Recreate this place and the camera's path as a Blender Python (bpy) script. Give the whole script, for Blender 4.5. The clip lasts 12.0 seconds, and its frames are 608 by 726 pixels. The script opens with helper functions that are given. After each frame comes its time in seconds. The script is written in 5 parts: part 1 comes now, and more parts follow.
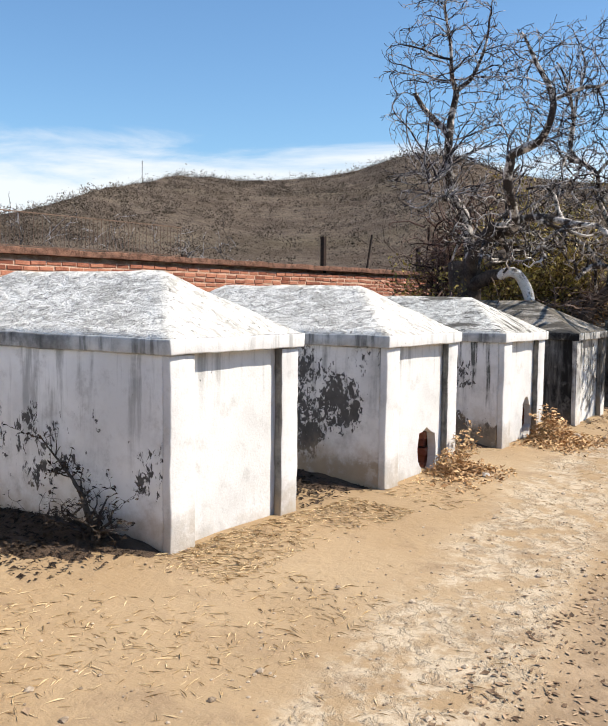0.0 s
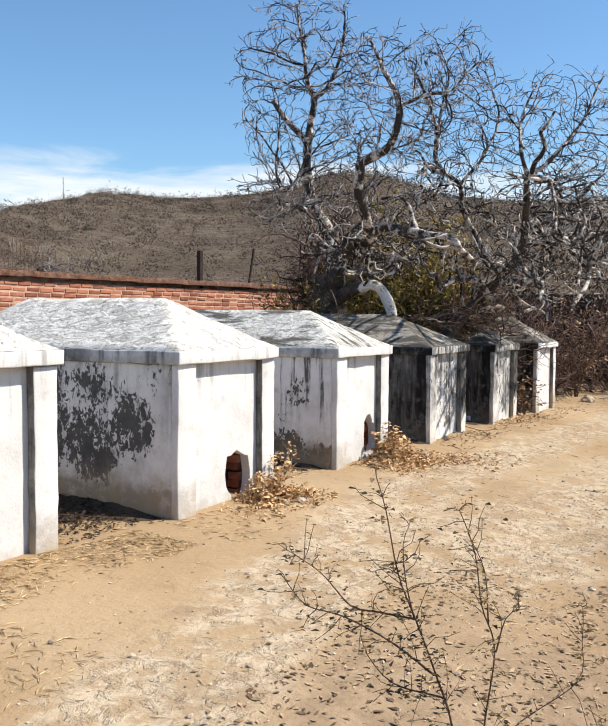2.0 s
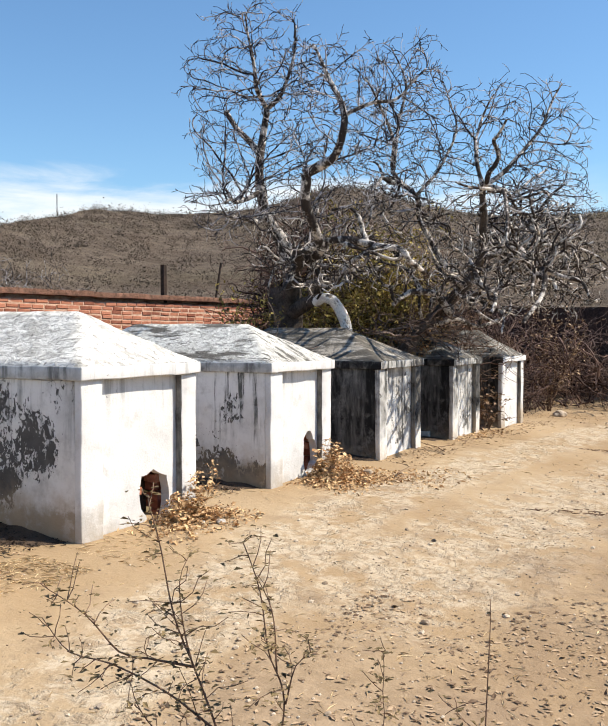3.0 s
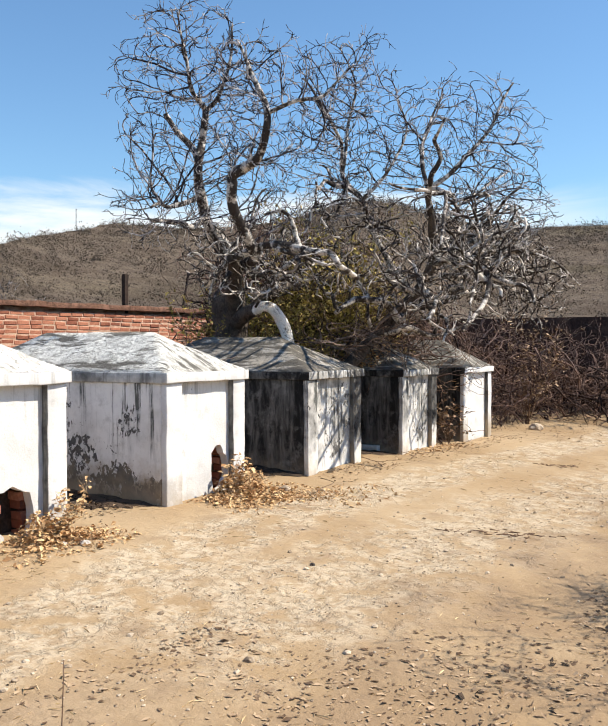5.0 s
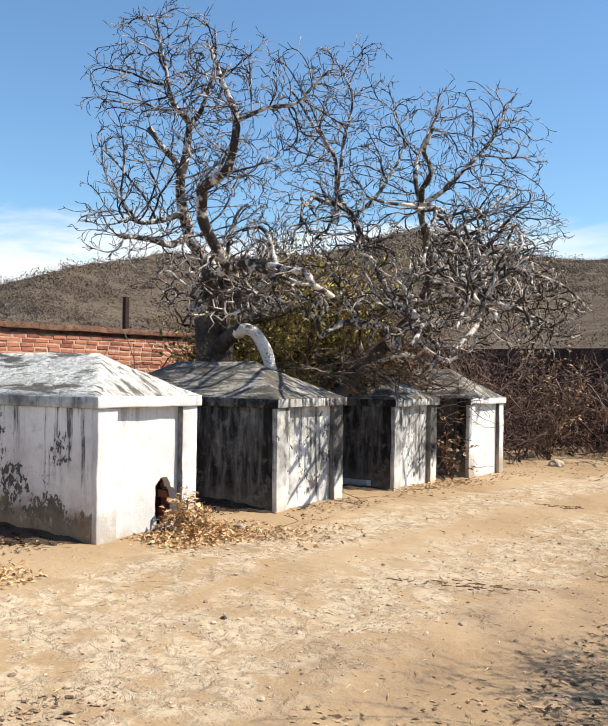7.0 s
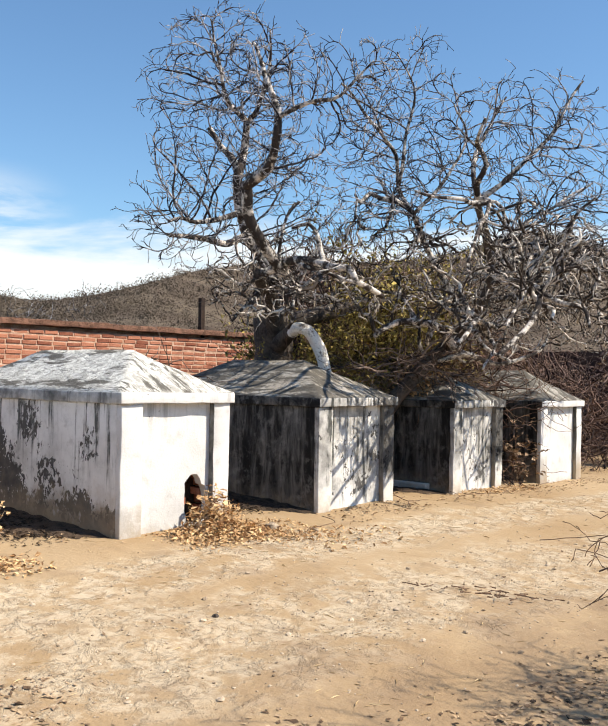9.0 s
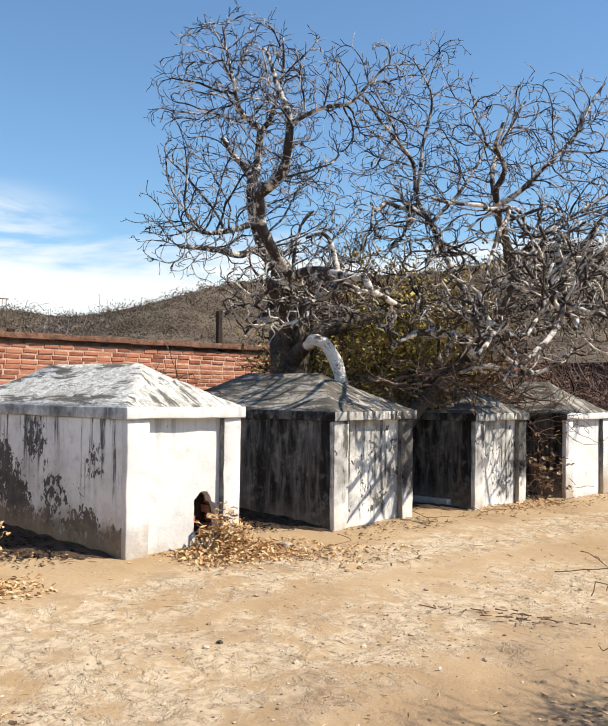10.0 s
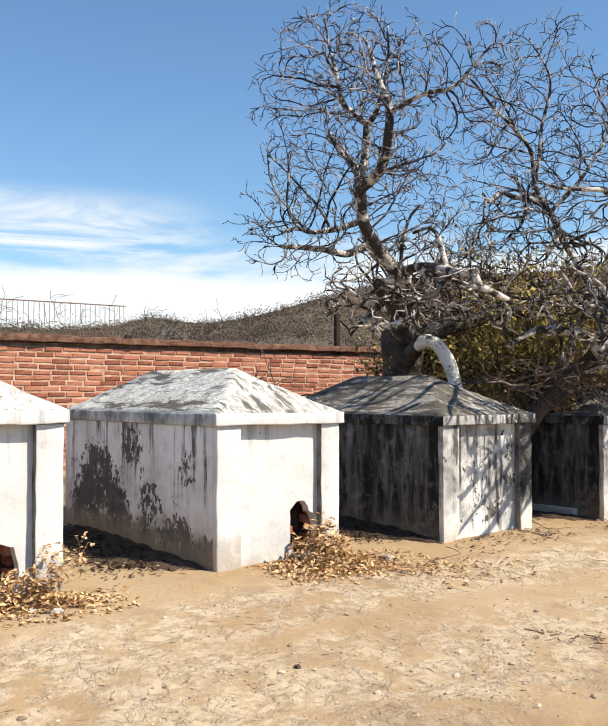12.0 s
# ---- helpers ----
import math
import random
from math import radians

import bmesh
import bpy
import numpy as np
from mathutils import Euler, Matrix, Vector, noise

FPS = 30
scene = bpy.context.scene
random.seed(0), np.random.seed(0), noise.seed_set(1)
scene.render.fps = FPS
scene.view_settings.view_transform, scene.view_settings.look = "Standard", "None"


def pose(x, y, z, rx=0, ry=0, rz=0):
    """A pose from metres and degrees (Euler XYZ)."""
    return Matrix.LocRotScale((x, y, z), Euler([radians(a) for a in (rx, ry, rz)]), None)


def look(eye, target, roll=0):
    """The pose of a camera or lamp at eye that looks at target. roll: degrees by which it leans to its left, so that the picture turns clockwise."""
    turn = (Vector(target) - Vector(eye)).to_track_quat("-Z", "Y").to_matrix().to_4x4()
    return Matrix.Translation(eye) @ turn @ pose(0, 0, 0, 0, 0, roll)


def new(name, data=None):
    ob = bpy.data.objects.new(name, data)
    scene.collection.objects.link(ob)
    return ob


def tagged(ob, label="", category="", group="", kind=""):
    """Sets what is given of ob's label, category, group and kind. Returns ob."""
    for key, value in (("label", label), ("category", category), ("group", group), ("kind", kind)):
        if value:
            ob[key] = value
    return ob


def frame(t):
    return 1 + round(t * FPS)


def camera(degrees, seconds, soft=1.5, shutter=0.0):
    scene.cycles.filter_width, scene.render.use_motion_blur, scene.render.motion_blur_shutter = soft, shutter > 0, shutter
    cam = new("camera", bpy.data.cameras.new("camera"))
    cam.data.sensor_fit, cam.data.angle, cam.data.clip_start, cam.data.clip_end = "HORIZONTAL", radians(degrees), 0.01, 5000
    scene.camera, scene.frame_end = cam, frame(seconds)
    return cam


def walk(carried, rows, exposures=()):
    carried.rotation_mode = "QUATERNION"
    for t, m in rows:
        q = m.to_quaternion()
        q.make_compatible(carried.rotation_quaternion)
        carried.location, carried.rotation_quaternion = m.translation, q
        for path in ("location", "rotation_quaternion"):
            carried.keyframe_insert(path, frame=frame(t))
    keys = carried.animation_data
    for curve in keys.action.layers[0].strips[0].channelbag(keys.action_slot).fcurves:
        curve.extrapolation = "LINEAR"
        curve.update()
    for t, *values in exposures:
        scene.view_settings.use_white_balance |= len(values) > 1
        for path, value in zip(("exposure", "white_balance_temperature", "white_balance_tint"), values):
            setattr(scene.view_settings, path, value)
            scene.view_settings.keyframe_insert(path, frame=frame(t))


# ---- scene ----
cam = camera(37.0, 12.0)
PATH = [
    (0, (-3.334, -3.283, 1.335), (-1.724, -2.106, 1.193), 0.7),
    (0.5, (-3.071, -3.331, 1.341), (-1.421, -2.209, 1.212), 1.1),
    (1, (-2.858, -3.423, 1.346), (-1.173, -2.352, 1.228), 0.8),
    (1.5, (-2.648, -3.651, 1.336), (-0.958, -2.588, 1.231), 0.3),
    (2, (-2.384, -3.758, 1.312), (-0.687, -2.706, 1.209), 0.3),
    (2.5, (-2.111, -3.872, 1.322), (-0.411, -2.822, 1.235), 0.7),
    (3, (-1.875, -4.077, 1.296), (-0.173, -3.03, 1.227), 0.0),
    (3.5, (-1.674, -4.284, 1.295), (0.028, -3.237, 1.237), -0.0),
    (5.5, (-0.691, -4.738, 1.238), (0.971, -3.625, 1.218), -0.1),
    (6, (-0.432, -4.784, 1.231), (1.219, -3.655, 1.237), -0.0),
    (6.5, (-0.221, -4.804, 1.224), (1.438, -3.687, 1.238), 0.5),
    (7, (0.053, -4.92, 1.211), (1.664, -3.735, 1.237), 0.7),
    (7.5, (0.217, -5.051, 1.203), (1.778, -3.8, 1.232), 1.1),
    (9.5, (0.697, -5.352, 1.158), (2.125, -3.952, 1.201), 0.8),
    (10, (0.817, -5.23, 1.161), (2.229, -3.815, 1.223), 0.6),
    (10.5, (0.935, -5.157, 1.173), (2.315, -3.71, 1.234), 0.6),
    (11, (1.092, -5.153, 1.176), (2.403, -3.643, 1.241), 0.3),
    (11.5, (1.223, -5.153, 1.171), (2.474, -3.594, 1.241), 0.1),
    (12, (1.284, -5.155, 1.171), (2.466, -3.543, 1.238), -0.1),
]
walk(cam, [(t, look(eye, target, roll)) for t, eye, target, roll in PATH],
     exposures=[(0, 0.48, 6850, 11), (3.5, 0.55, 6900, 10), (6.5, 0.60, 7000, 10), (12, 0.54, 7150, 11)])


# ---------- sky, sun ----------
SUN_AZ, SUN_EL = radians(-57), radians(47)
sun_dir = Vector((math.cos(SUN_AZ) * math.cos(SUN_EL), math.sin(SUN_AZ) * math.cos(SUN_EL), math.sin(SUN_EL)))
sun = new("sun", bpy.data.lights.new("sun", "SUN"))
sun.data.energy, sun.data.angle, sun.data.color = 4.8, radians(0.53), (1.0, 0.93, 0.82)
sun.matrix_world = look(sun_dir * 50, (0, 0, 0))


class Nodes:
    """Short hand for building a node tree."""

    def __init__(self, tree):
        self.t = tree

    def n(self, kind, **values):
        node = self.t.nodes.new(kind)
        for key, value in values.items():
            if key == "op":
                node.operation = value
            elif key == "blend":
                node.blend_type = value
            else:
                self.put(node.inputs[key.replace("_", " ")], value)
        return node

    def put(self, socket, value):
        if isinstance(value, bpy.types.NodeSocket):
            self.t.links.new(value, socket)
        else:
            socket.default_value = value

    def math(self, op, a, b=0.0, clamp=False):
        node = self.t.nodes.new("ShaderNodeMath")
        node.operation, node.use_clamp = op, clamp
        self.put(node.inputs[0], a), self.put(node.inputs[1], b)
        return node.outputs[0]

    def vmath(self, op, a, b):
        node = self.t.nodes.new("ShaderNodeVectorMath")
        node.operation = op
        self.put(node.inputs[0], a), self.put(node.inputs[1], b)
        return node.outputs[0]

    def noise(self, vec, scale, detail=5.0, rough=0.55, warp=0.0):
        node = self.t.nodes.new("ShaderNodeTexNoise")
        self.put(node.inputs["Vector"], vec)
        for key, value in (("Scale", scale), ("Detail", detail), ("Roughness", rough), ("Distortion", warp)):
            self.put(node.inputs[key], value)
        return node.outputs[0]

    def ramp(self, value, lo, hi, a=0.0, b=1.0):
        node = self.t.nodes.new("ShaderNodeMapRange")
        node.interpolation_type = "SMOOTHSTEP"
        for key, v in (("Value", value), ("From Min", lo), ("From Max", hi), ("To Min", a), ("To Max", b)):
            self.put(node.inputs[key], v)
        return node.outputs[0]

    def mix(self, fac, a, b, blend="MIX"):
        node = self.t.nodes.new("ShaderNodeMix")
        node.data_type, node.blend_type = "RGBA", blend
        self.put(node.inputs[0], fac)
        self.put(node.inputs[6], (*a, 1) if isinstance(a, tuple) else a)
        self.put(node.inputs[7], (*b, 1) if isinstance(b, tuple) else b)
        return node.outputs[2]

    def xyz(self, vec):
        node = self.t.nodes.new("ShaderNodeSeparateXYZ")
        self.put(node.inputs[0], vec)
        return node.outputs

    def coords(self, which="Object"):
        return self.t.nodes.new("ShaderNodeTexCoord").outputs[which]


world = bpy.data.worlds.new("sky")
scene.world = world
world.use_nodes = True
world.node_tree.nodes.clear()
w = Nodes(world.node_tree)
sky = world.node_tree.nodes.new("ShaderNodeTexSky")
sky.sky_type, sky.sun_disc = "NISHITA", False
sky.sun_elevation, sky.sun_rotation = SUN_EL, math.pi / 2 - SUN_AZ
sky.altitude, sky.air_density, sky.dust_density, sky.ozone_density = 300, 1.1, 0.3, 2.0
ray = w.coords("Generated")
rx, ry, rz = w.xyz(ray)
# thin cirrus: stretched noise, thick near the horizon and thin above
flat = w.t.nodes.new("ShaderNodeMapping")
flat.inputs["Scale"].default_value = (1.6, 1.6, 9.0)
w.put(flat.inputs["Vector"], ray)
wisps = w.noise(flat.outputs[0], 2.3, 7.0, 0.58, 0.6)
def toward(x, y):
    node = w.t.nodes.new("ShaderNodeVectorMath")
    node.operation = "DOT_PRODUCT"
    w.put(node.inputs[0], ray)
    node.inputs[1].default_value = (x, y, 0)
    return node.outputs["Value"]


ragged = w.math("ADD", rz, w.math("MULTIPLY", w.math("SUBTRACT", wisps, 0.5), -0.11))
low_bank = w.math("MULTIPLY", w.ramp(ragged, 0.125, 0.165, 0.9, 0.0), w.ramp(toward(0.6, 0.8), 0.72, 0.88))
high = w.math("MULTIPLY", w.math("MULTIPLY", w.ramp(rz, 0.11, 0.15), w.ramp(rz, 0.185, 0.225, 1.0, 0.0)), w.ramp(toward(0.3, 0.95), 0.945, 0.985))
cloud = w.math("MAXIMUM", low_bank, w.math("MULTIPLY", high, w.ramp(wisps, 0.39, 0.56)), True)
veil = w.math("MULTIPLY", w.ramp(rz, 0.0, 0.16, 0.6, 0.0), 1.0)
cover = w.math("MAXIMUM", cloud, veil, True)
tint = w.mix(1.0, sky.outputs[0], (0.70, 0.95, 1.145), "MULTIPLY")
sky_mix = w.mix(cover, tint, (6.6, 7.1, 7.6))
back = w.n("ShaderNodeBackground", Color=sky_mix, Strength=0.105)
out = world.node_tree.nodes.new("ShaderNodeOutputWorld")
world.node_tree.links.new(back.outputs[0], out.inputs[0])


# ---------- materials ----------
def material(name, rough=0.9, spec=0.25):
    mat = bpy.data.materials.new(name)
    mat.use_nodes = True
    m = Nodes(mat.node_tree)
    shader = mat.node_tree.nodes["Principled BSDF"]
    shader.inputs["Roughness"].default_value = rough
    shader.inputs["Specular IOR Level"].default_value = spec
    return mat, m, shader


def bump(m, shader, height, strength, distance):
    node = m.n("ShaderNodeBump", Height=height, Strength=strength, Distance=distance)
    m.put(shader.inputs["Normal"], node.outputs[0])


def simple(name, dark, light, scale=8.0, rough=0.9, strength=0.3, dist=0.01, rand=0.3):
    """Two-tone mottled surface with object-to-object and island variation."""
    mat, m, shader = material(name, rough)
    co = m.coords()
    big, small = m.noise(co, scale), m.noise(co, scale * 7, 4.0)
    fac = m.math("ADD", m.math("MULTIPLY", big, 0.6), m.math("MULTIPLY", small, 0.4))
    isl = m.t.nodes.new("ShaderNodeNewGeometry").outputs["Random Per Island"]
    obj = m.t.nodes.new("ShaderNodeObjectInfo").outputs["Random"]
    r = m.math("SUBTRACT", m.math("FRACT", m.math("ADD", isl, obj)), 0.5)
    fac = m.math("ADD", m.ramp(fac, 0.35, 0.65), m.math("MULTIPLY", r, rand * 2), True)
    m.put(shader.inputs["Base Color"], m.mix(fac, dark, light))
    bump(m, shader, small, strength, dist)
    return mat


def plaster(name, patches=(), streak=0.5, grime_shade=0.5, spots=0.3, seed=0.0, reach=0.55, foot_clean=0.35, splash=0.14, band=0.0, band_colour=(0.66, 0.65, 0.62), wash=((0.77, 0.76, 0.735), (0.64, 0.64, 0.63)), fine=1.0, drawn=1.0):
    """Limewashed plaster. patches: (place, radius) where the wash has flaked off to dark render, some painting in
    shade.
    """
    mat, m, shader = material(name, 0.92, 0.2)
    co = m.vmath("ADD", m.coords(), (seed * 7.3, seed * 3.1, 0.0))
    here = m.coords()
    x, y, z = m.xyz(here)
    col = m.mix(m.ramp(m.noise(co, 2.2, 6.0), 0.38, 0.68), wash[0], wash[1])
    col = m.mix(m.math("MULTIPLY", m.ramp(m.noise(co, 9.0, 6.0, 0.65), 0.5, 0.75), 0.35), col, (0.5, 0.5, 0.48))
    # rain streaks under the eaves
    long = m.t.nodes.new("ShaderNodeMapping")
    long.inputs["Scale"].default_value = (13, 13, 0.9)
    m.put(long.inputs["Vector"], co)
    run = m.math("MULTIPLY", m.ramp(m.noise(long.outputs[0], 1.0, 6.0, 0.66), 0.49, 0.66), m.ramp(m.noise(co, 4.0, 6.0, 0.65), 0.36, 0.56, 0.25, 1.0))
    high = m.ramp(m.math("ADD", z, m.math("MULTIPLY", m.noise(co, 3.0), 0.5)), reach, reach + 0.8)
    col = m.mix(m.math("MULTIPLY", m.math("MULTIPLY", run, high), streak, True), col, (0.10, 0.105, 0.10))
    # mildew over the whole face; strong values also paint shade under the tree
    down = m.t.nodes.new("ShaderNodeMapping")
    down.inputs["Scale"].default_value = (1.0 / drawn, 1.0 / drawn, drawn)
    m.put(down.inputs["Vector"], co)
    mil = m.ramp(m.noise(down.outputs[0], 1.7, 8.0, 0.68), 0.62 - 0.28 * grime_shade, 0.85 - 0.28 * grime_shade)
    mil = m.math("MULTIPLY", mil, m.ramp(m.math("ADD", z, m.math("MULTIPLY", m.noise(co, 6.0), 0.3)), 0.12, 0.5, foot_clean, 1.0))
    col = m.mix(m.math("MULTIPLY", mil, 0.25 + 0.65 * grime_shade, True), col, m.mix(m.ramp(m.math("ADD", m.math("MULTIPLY", m.noise(long.outputs[0], 0.6, 6.0), 0.35), m.math("MULTIPLY", m.noise(down.outputs[0], 6.0, 7.0, 0.68, 0.7), 0.65)), 0.42, 0.66), (0.013, 0.013, 0.013), (0.14, 0.137, 0.13)))
    # low band: renewed wash on fronts, foot stain and painted shade on sides
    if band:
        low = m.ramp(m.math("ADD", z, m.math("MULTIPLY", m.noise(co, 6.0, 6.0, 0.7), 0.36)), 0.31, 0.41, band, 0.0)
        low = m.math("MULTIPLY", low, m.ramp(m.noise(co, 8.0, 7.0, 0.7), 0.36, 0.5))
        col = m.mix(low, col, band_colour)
    soil = m.ramp(m.noise(co, 6.5, 8.0, 0.72), 0.5, 0.72)
    col = m.mix(m.math("MULTIPLY", soil, 0.2 + 0.3 * spots), col, (0.33, 0.325, 0.31))
    # flakes, and the patches that carry shade
    stretch = m.t.nodes.new("ShaderNodeMapping")
    stretch.inputs["Scale"].default_value = (1, 1, 0.7)
    m.put(stretch.inputs["Vector"], co)
    flake = m.math("ADD", m.math("MULTIPLY", m.noise(stretch.outputs[0], 19.0 * fine, 8.0, 0.64, 0.6), 0.65), m.math("MULTIPLY", m.noise(co, 4.5, 3.0, 0.5), 0.35))
    total = m.math("MULTIPLY", m.ramp(m.noise(co, 1.3, 2.0), 0.45, 0.75), spots * 0.16)
    for place, radius, strength in patches:
        d = m.t.nodes.new("ShaderNodeVectorMath")
        d.operation = "DISTANCE"
        m.put(d.inputs[0], here)
        d.inputs[1].default_value = place
        near = m.ramp(d.outputs["Value"], radius * 0.45, radius * 1.1, strength, 0.0)
        total = m.math("MAXIMUM", total, near)
    gone = m.ramp(m.math("ADD", flake, total), 0.69, 0.715)
    col = m.mix(gone, col, m.mix(m.noise(co, 14.0), (0.045, 0.044, 0.044), (0.15, 0.144, 0.136)))
    # splashed earth at the foot
    foot = m.ramp(m.math("SUBTRACT", z, m.math("MULTIPLY", m.noise(co, 5.0, 7.0, 0.7), 0.62)), splash - 0.42, splash - 0.06, 0.8, 0.0)
    col = m.mix(foot, col, m.mix(m.noise(co, 8.0), (0.24, 0.18, 0.12), (0.50, 0.40, 0.28)))
    m.put(shader.inputs["Base Color"], col)
    h = m.math("ADD", m.math("MULTIPLY", m.noise(co, 5.0), 0.6), m.math("MULTIPLY", m.noise(co, 60.0, 5.0), 0.25))
    h = m.math("SUBTRACT", h, m.math("MULTIPLY", gone, 0.25))
    bump(m, shader, h, 0.55, 0.02)
    return mat


def roof_cement(name, dark=0.4, seed=0.0, pale=(0.78, 0.765, 0.715), dull=(0.42, 0.405, 0.37)):
    mat, m, shader = material(name, 0.95, 0.15)
    co = m.vmath("ADD", m.coords(), (seed * 5.7, seed * 2.3, 0.0))
    turn = m.t.nodes.new("ShaderNodeMapping")
    turn.inputs["Rotation"].default_value = (0, 0, 0.75)
    turn.inputs["Scale"].default_value = (19, 10, 13)
    m.put(turn.inputs["Vector"], co)
    dabs = m.noise(turn.outputs[0], 1.0, 7.0, 0.62, 0.8)
    flow = m.t.nodes.new("ShaderNodeMapping")
    flow.inputs["Rotation"].default_value = (0, 0, 0.6)
    flow.inputs["Scale"].default_value = (15, 2.6, 4)
    m.put(flow.inputs["Vector"], co)
    runs = m.noise(flow.outputs[0], 1.0, 7.0, 0.66, 0.5)
    blot = m.noise(co, 2.2, 6.0, 0.62)
    col = m.mix(m.ramp(m.math("ADD", m.math("MULTIPLY", dabs, 0.7), m.math("MULTIPLY", blot, 0.3)), 0.46, 0.57), pale, dull)
    col = m.mix(m.ramp(m.noise(co, 5.0, 7.0, 0.7, 0.5), 0.42, 0.62, 0.0, 0.5), col, (0.42, 0.41, 0.385))
    # dirt runs; the heavier ones also paint branch shadows
    dirt_shade = m.math("ADD", m.math("MULTIPLY", runs, 0.75), m.math("MULTIPLY", blot, 0.25))
    col = m.mix(m.ramp(dirt_shade, 0.66 - 0.16 * dark, 0.73 - 0.16 * dark, 0.0, 0.9), col, (0.085, 0.078, 0.068))
    col = m.mix(m.ramp(m.noise(co, 31.0, 6.0, 0.72, 0.6), 0.54, 0.66, 0.0, 0.85), col, (0.12, 0.115, 0.10))
    m.put(shader.inputs["Base Color"], col)
    bump(m, shader, m.math("ADD", dabs, m.math("MULTIPLY", m.noise(co, 40.0), 0.5)), 0.7, 0.022)
    return mat


def earth(name):
    mat, m, shader = material(name, 0.97, 0.12)
    co = m.coords()
    x, y, z = m.xyz(co)
    large, mid, fine = m.noise(co, 0.45, 5.0, 0.6, 0.4), m.noise(co, 2.4, 6.0, 0.65), m.noise(co, 22.0, 6.0, 0.7)
    col = m.mix(m.ramp(large, 0.38, 0.66), (0.345, 0.24, 0.137), (0.405, 0.298, 0.184))
    # pale caliche worn bare along the path
    line = m.math("ABSOLUTE", m.math("ADD", m.math("ADD", y, m.math("MULTIPLY", x, 0.06)), m.math("ADD", m.math("MULTIPLY", mid, 1.4), 0.95)))
    near = m.math("ABSOLUTE", m.math("ADD", m.math("SUBTRACT", y, m.math("MULTIPLY", m.math("MINIMUM", x, 4.5), 0.21)), m.math("ADD", m.math("MULTIPLY", mid, 0.5), 1.34)))
    band = m.math("MAXIMUM", m.ramp(near, 0.22, 0.5, 1.0, 0.0), m.math("MULTIPLY", m.ramp(line, 0.35, 0.85, 0.9, 0.0), m.ramp(x, 1.4, 2.8)))
    worn = m.math("MULTIPLY", band, m.ramp(m.noise(co, 4.0, 8.0, 0.72), 0.4, 0.54))
    col = m.mix(m.math("MULTIPLY", worn, 0.74), col, m.mix(m.ramp(m.noise(co, 11.0, 6.0, 0.70, 0.8), 0.46, 0.62), (0.57, 0.48, 0.36), (0.40, 0.305, 0.205)))
    south = m.math("ADD", m.math("ADD", y, 2.2), m.math("MULTIPLY", m.math("SUBTRACT", m.noise(co, 1.1, 6.0, 0.65), 0.5), 2.6))
    col = m.mix(m.math("MULTIPLY", m.ramp(south, -0.55, 0.1, 0.6, 0.0), m.ramp(mid, 0.3, 0.6)), col, (0.25, 0.172, 0.108))
    verge = m.math("ADD", m.math("SUBTRACT", y, m.math("MULTIPLY", x, 0.17)), m.math("ADD", 1.72, m.math("MULTIPLY", mid, 0.45)))
    verge = m.math("MULTIPLY", m.ramp(verge, -0.22, 0.05, 0.6, 0.0), m.ramp(x, 0.9, 2.5, 1.0, 0.0))
    col = m.mix(verge, col, m.mix(m.ramp(m.noise(co, 7.0, 7.0, 0.7), 0.4, 0.6), (0.23, 0.165, 0.11), (0.36, 0.265, 0.18)))
    # trodden litter and damp grit
    col = m.mix(m.math("MULTIPLY", m.ramp(mid, 0.52, 0.72), 0.55), col, (0.25, 0.175, 0.112))
    col = m.mix(m.ramp(fine, 0.58, 0.76, 0.0, 0.35), col, (0.24, 0.175, 0.12))
    col = m.mix(m.ramp(m.noise(co, 31.0, 4.0, 0.7), 0.6, 0.75, 0.0, 0.28), col, (0.64, 0.54, 0.41))
    m.put(shader.inputs["Base Color"], col)
    clod = m.math("MULTIPLY", m.ramp(m.noise(co, 9.0, 6.0, 0.68, 0.8), 0.46, 0.60), worn)
    h = m.math("ADD", m.math("MULTIPLY", mid, 0.8), m.math("ADD", m.math("MULTIPLY", fine, 0.22), m.math("MULTIPLY", clod, 0.2)))
    bump(m, shader, h, 0.8, 0.05)
    return mat


def bark(name, dark, pale, at=0.5, scale=7.0):
    """Blotched bark: pale smooth skin broken by dark rough patches."""
    mat, m, shader = material(name, 0.92, 0.2)
    co = m.coords()
    blot = m.math("ADD", m.math("MULTIPLY", m.noise(co, scale, 5.0, 0.6, 0.6), 0.7), m.math("MULTIPLY", m.noise(co, scale * 5, 5.0, 0.7), 0.3))
    isl = m.t.nodes.new("ShaderNodeNewGeometry").outputs["Random Per Island"]
    blot = m.math("ADD", blot, m.math("MULTIPLY", m.math("SUBTRACT", isl, 0.5), 0.12))
    col = m.mix(m.ramp(blot, at - 0.06, at + 0.05), dark, pale)
    col = m.mix(m.ramp(m.noise(co, scale * 9, 4.0, 0.7), 0.5, 0.7, 0.0, 0.5), col, dark)
    m.put(shader.inputs["Base Color"], col)
    bump(m, shader, blot, 0.9, 0.03)
    return mat


def scrub_slope(name):
    mat, m, shader = material(name, 1.0, 0.05)
    co = m.coords()
    big, mid, fine = m.noise(co, 0.012, 5.0), m.noise(co, 0.09, 7.0, 0.7), m.noise(co, 0.5, 6.0, 0.75)
    col = m.mix(m.ramp(mid, 0.36, 0.64), (0.11, 0.083, 0.063), (0.19, 0.15, 0.115))
    col = m.mix(m.ramp(fine, 0.45, 0.7, 0.0, 0.7), col, (0.085, 0.068, 0.052))
    col = m.mix(m.ramp(big, 0.5, 0.7, 0.0, 0.5), col, (0.17, 0.145, 0.085))
    m.put(shader.inputs["Base Color"], col)
    bump(m, shader, fine, 1.0, 1.2)
    return mat


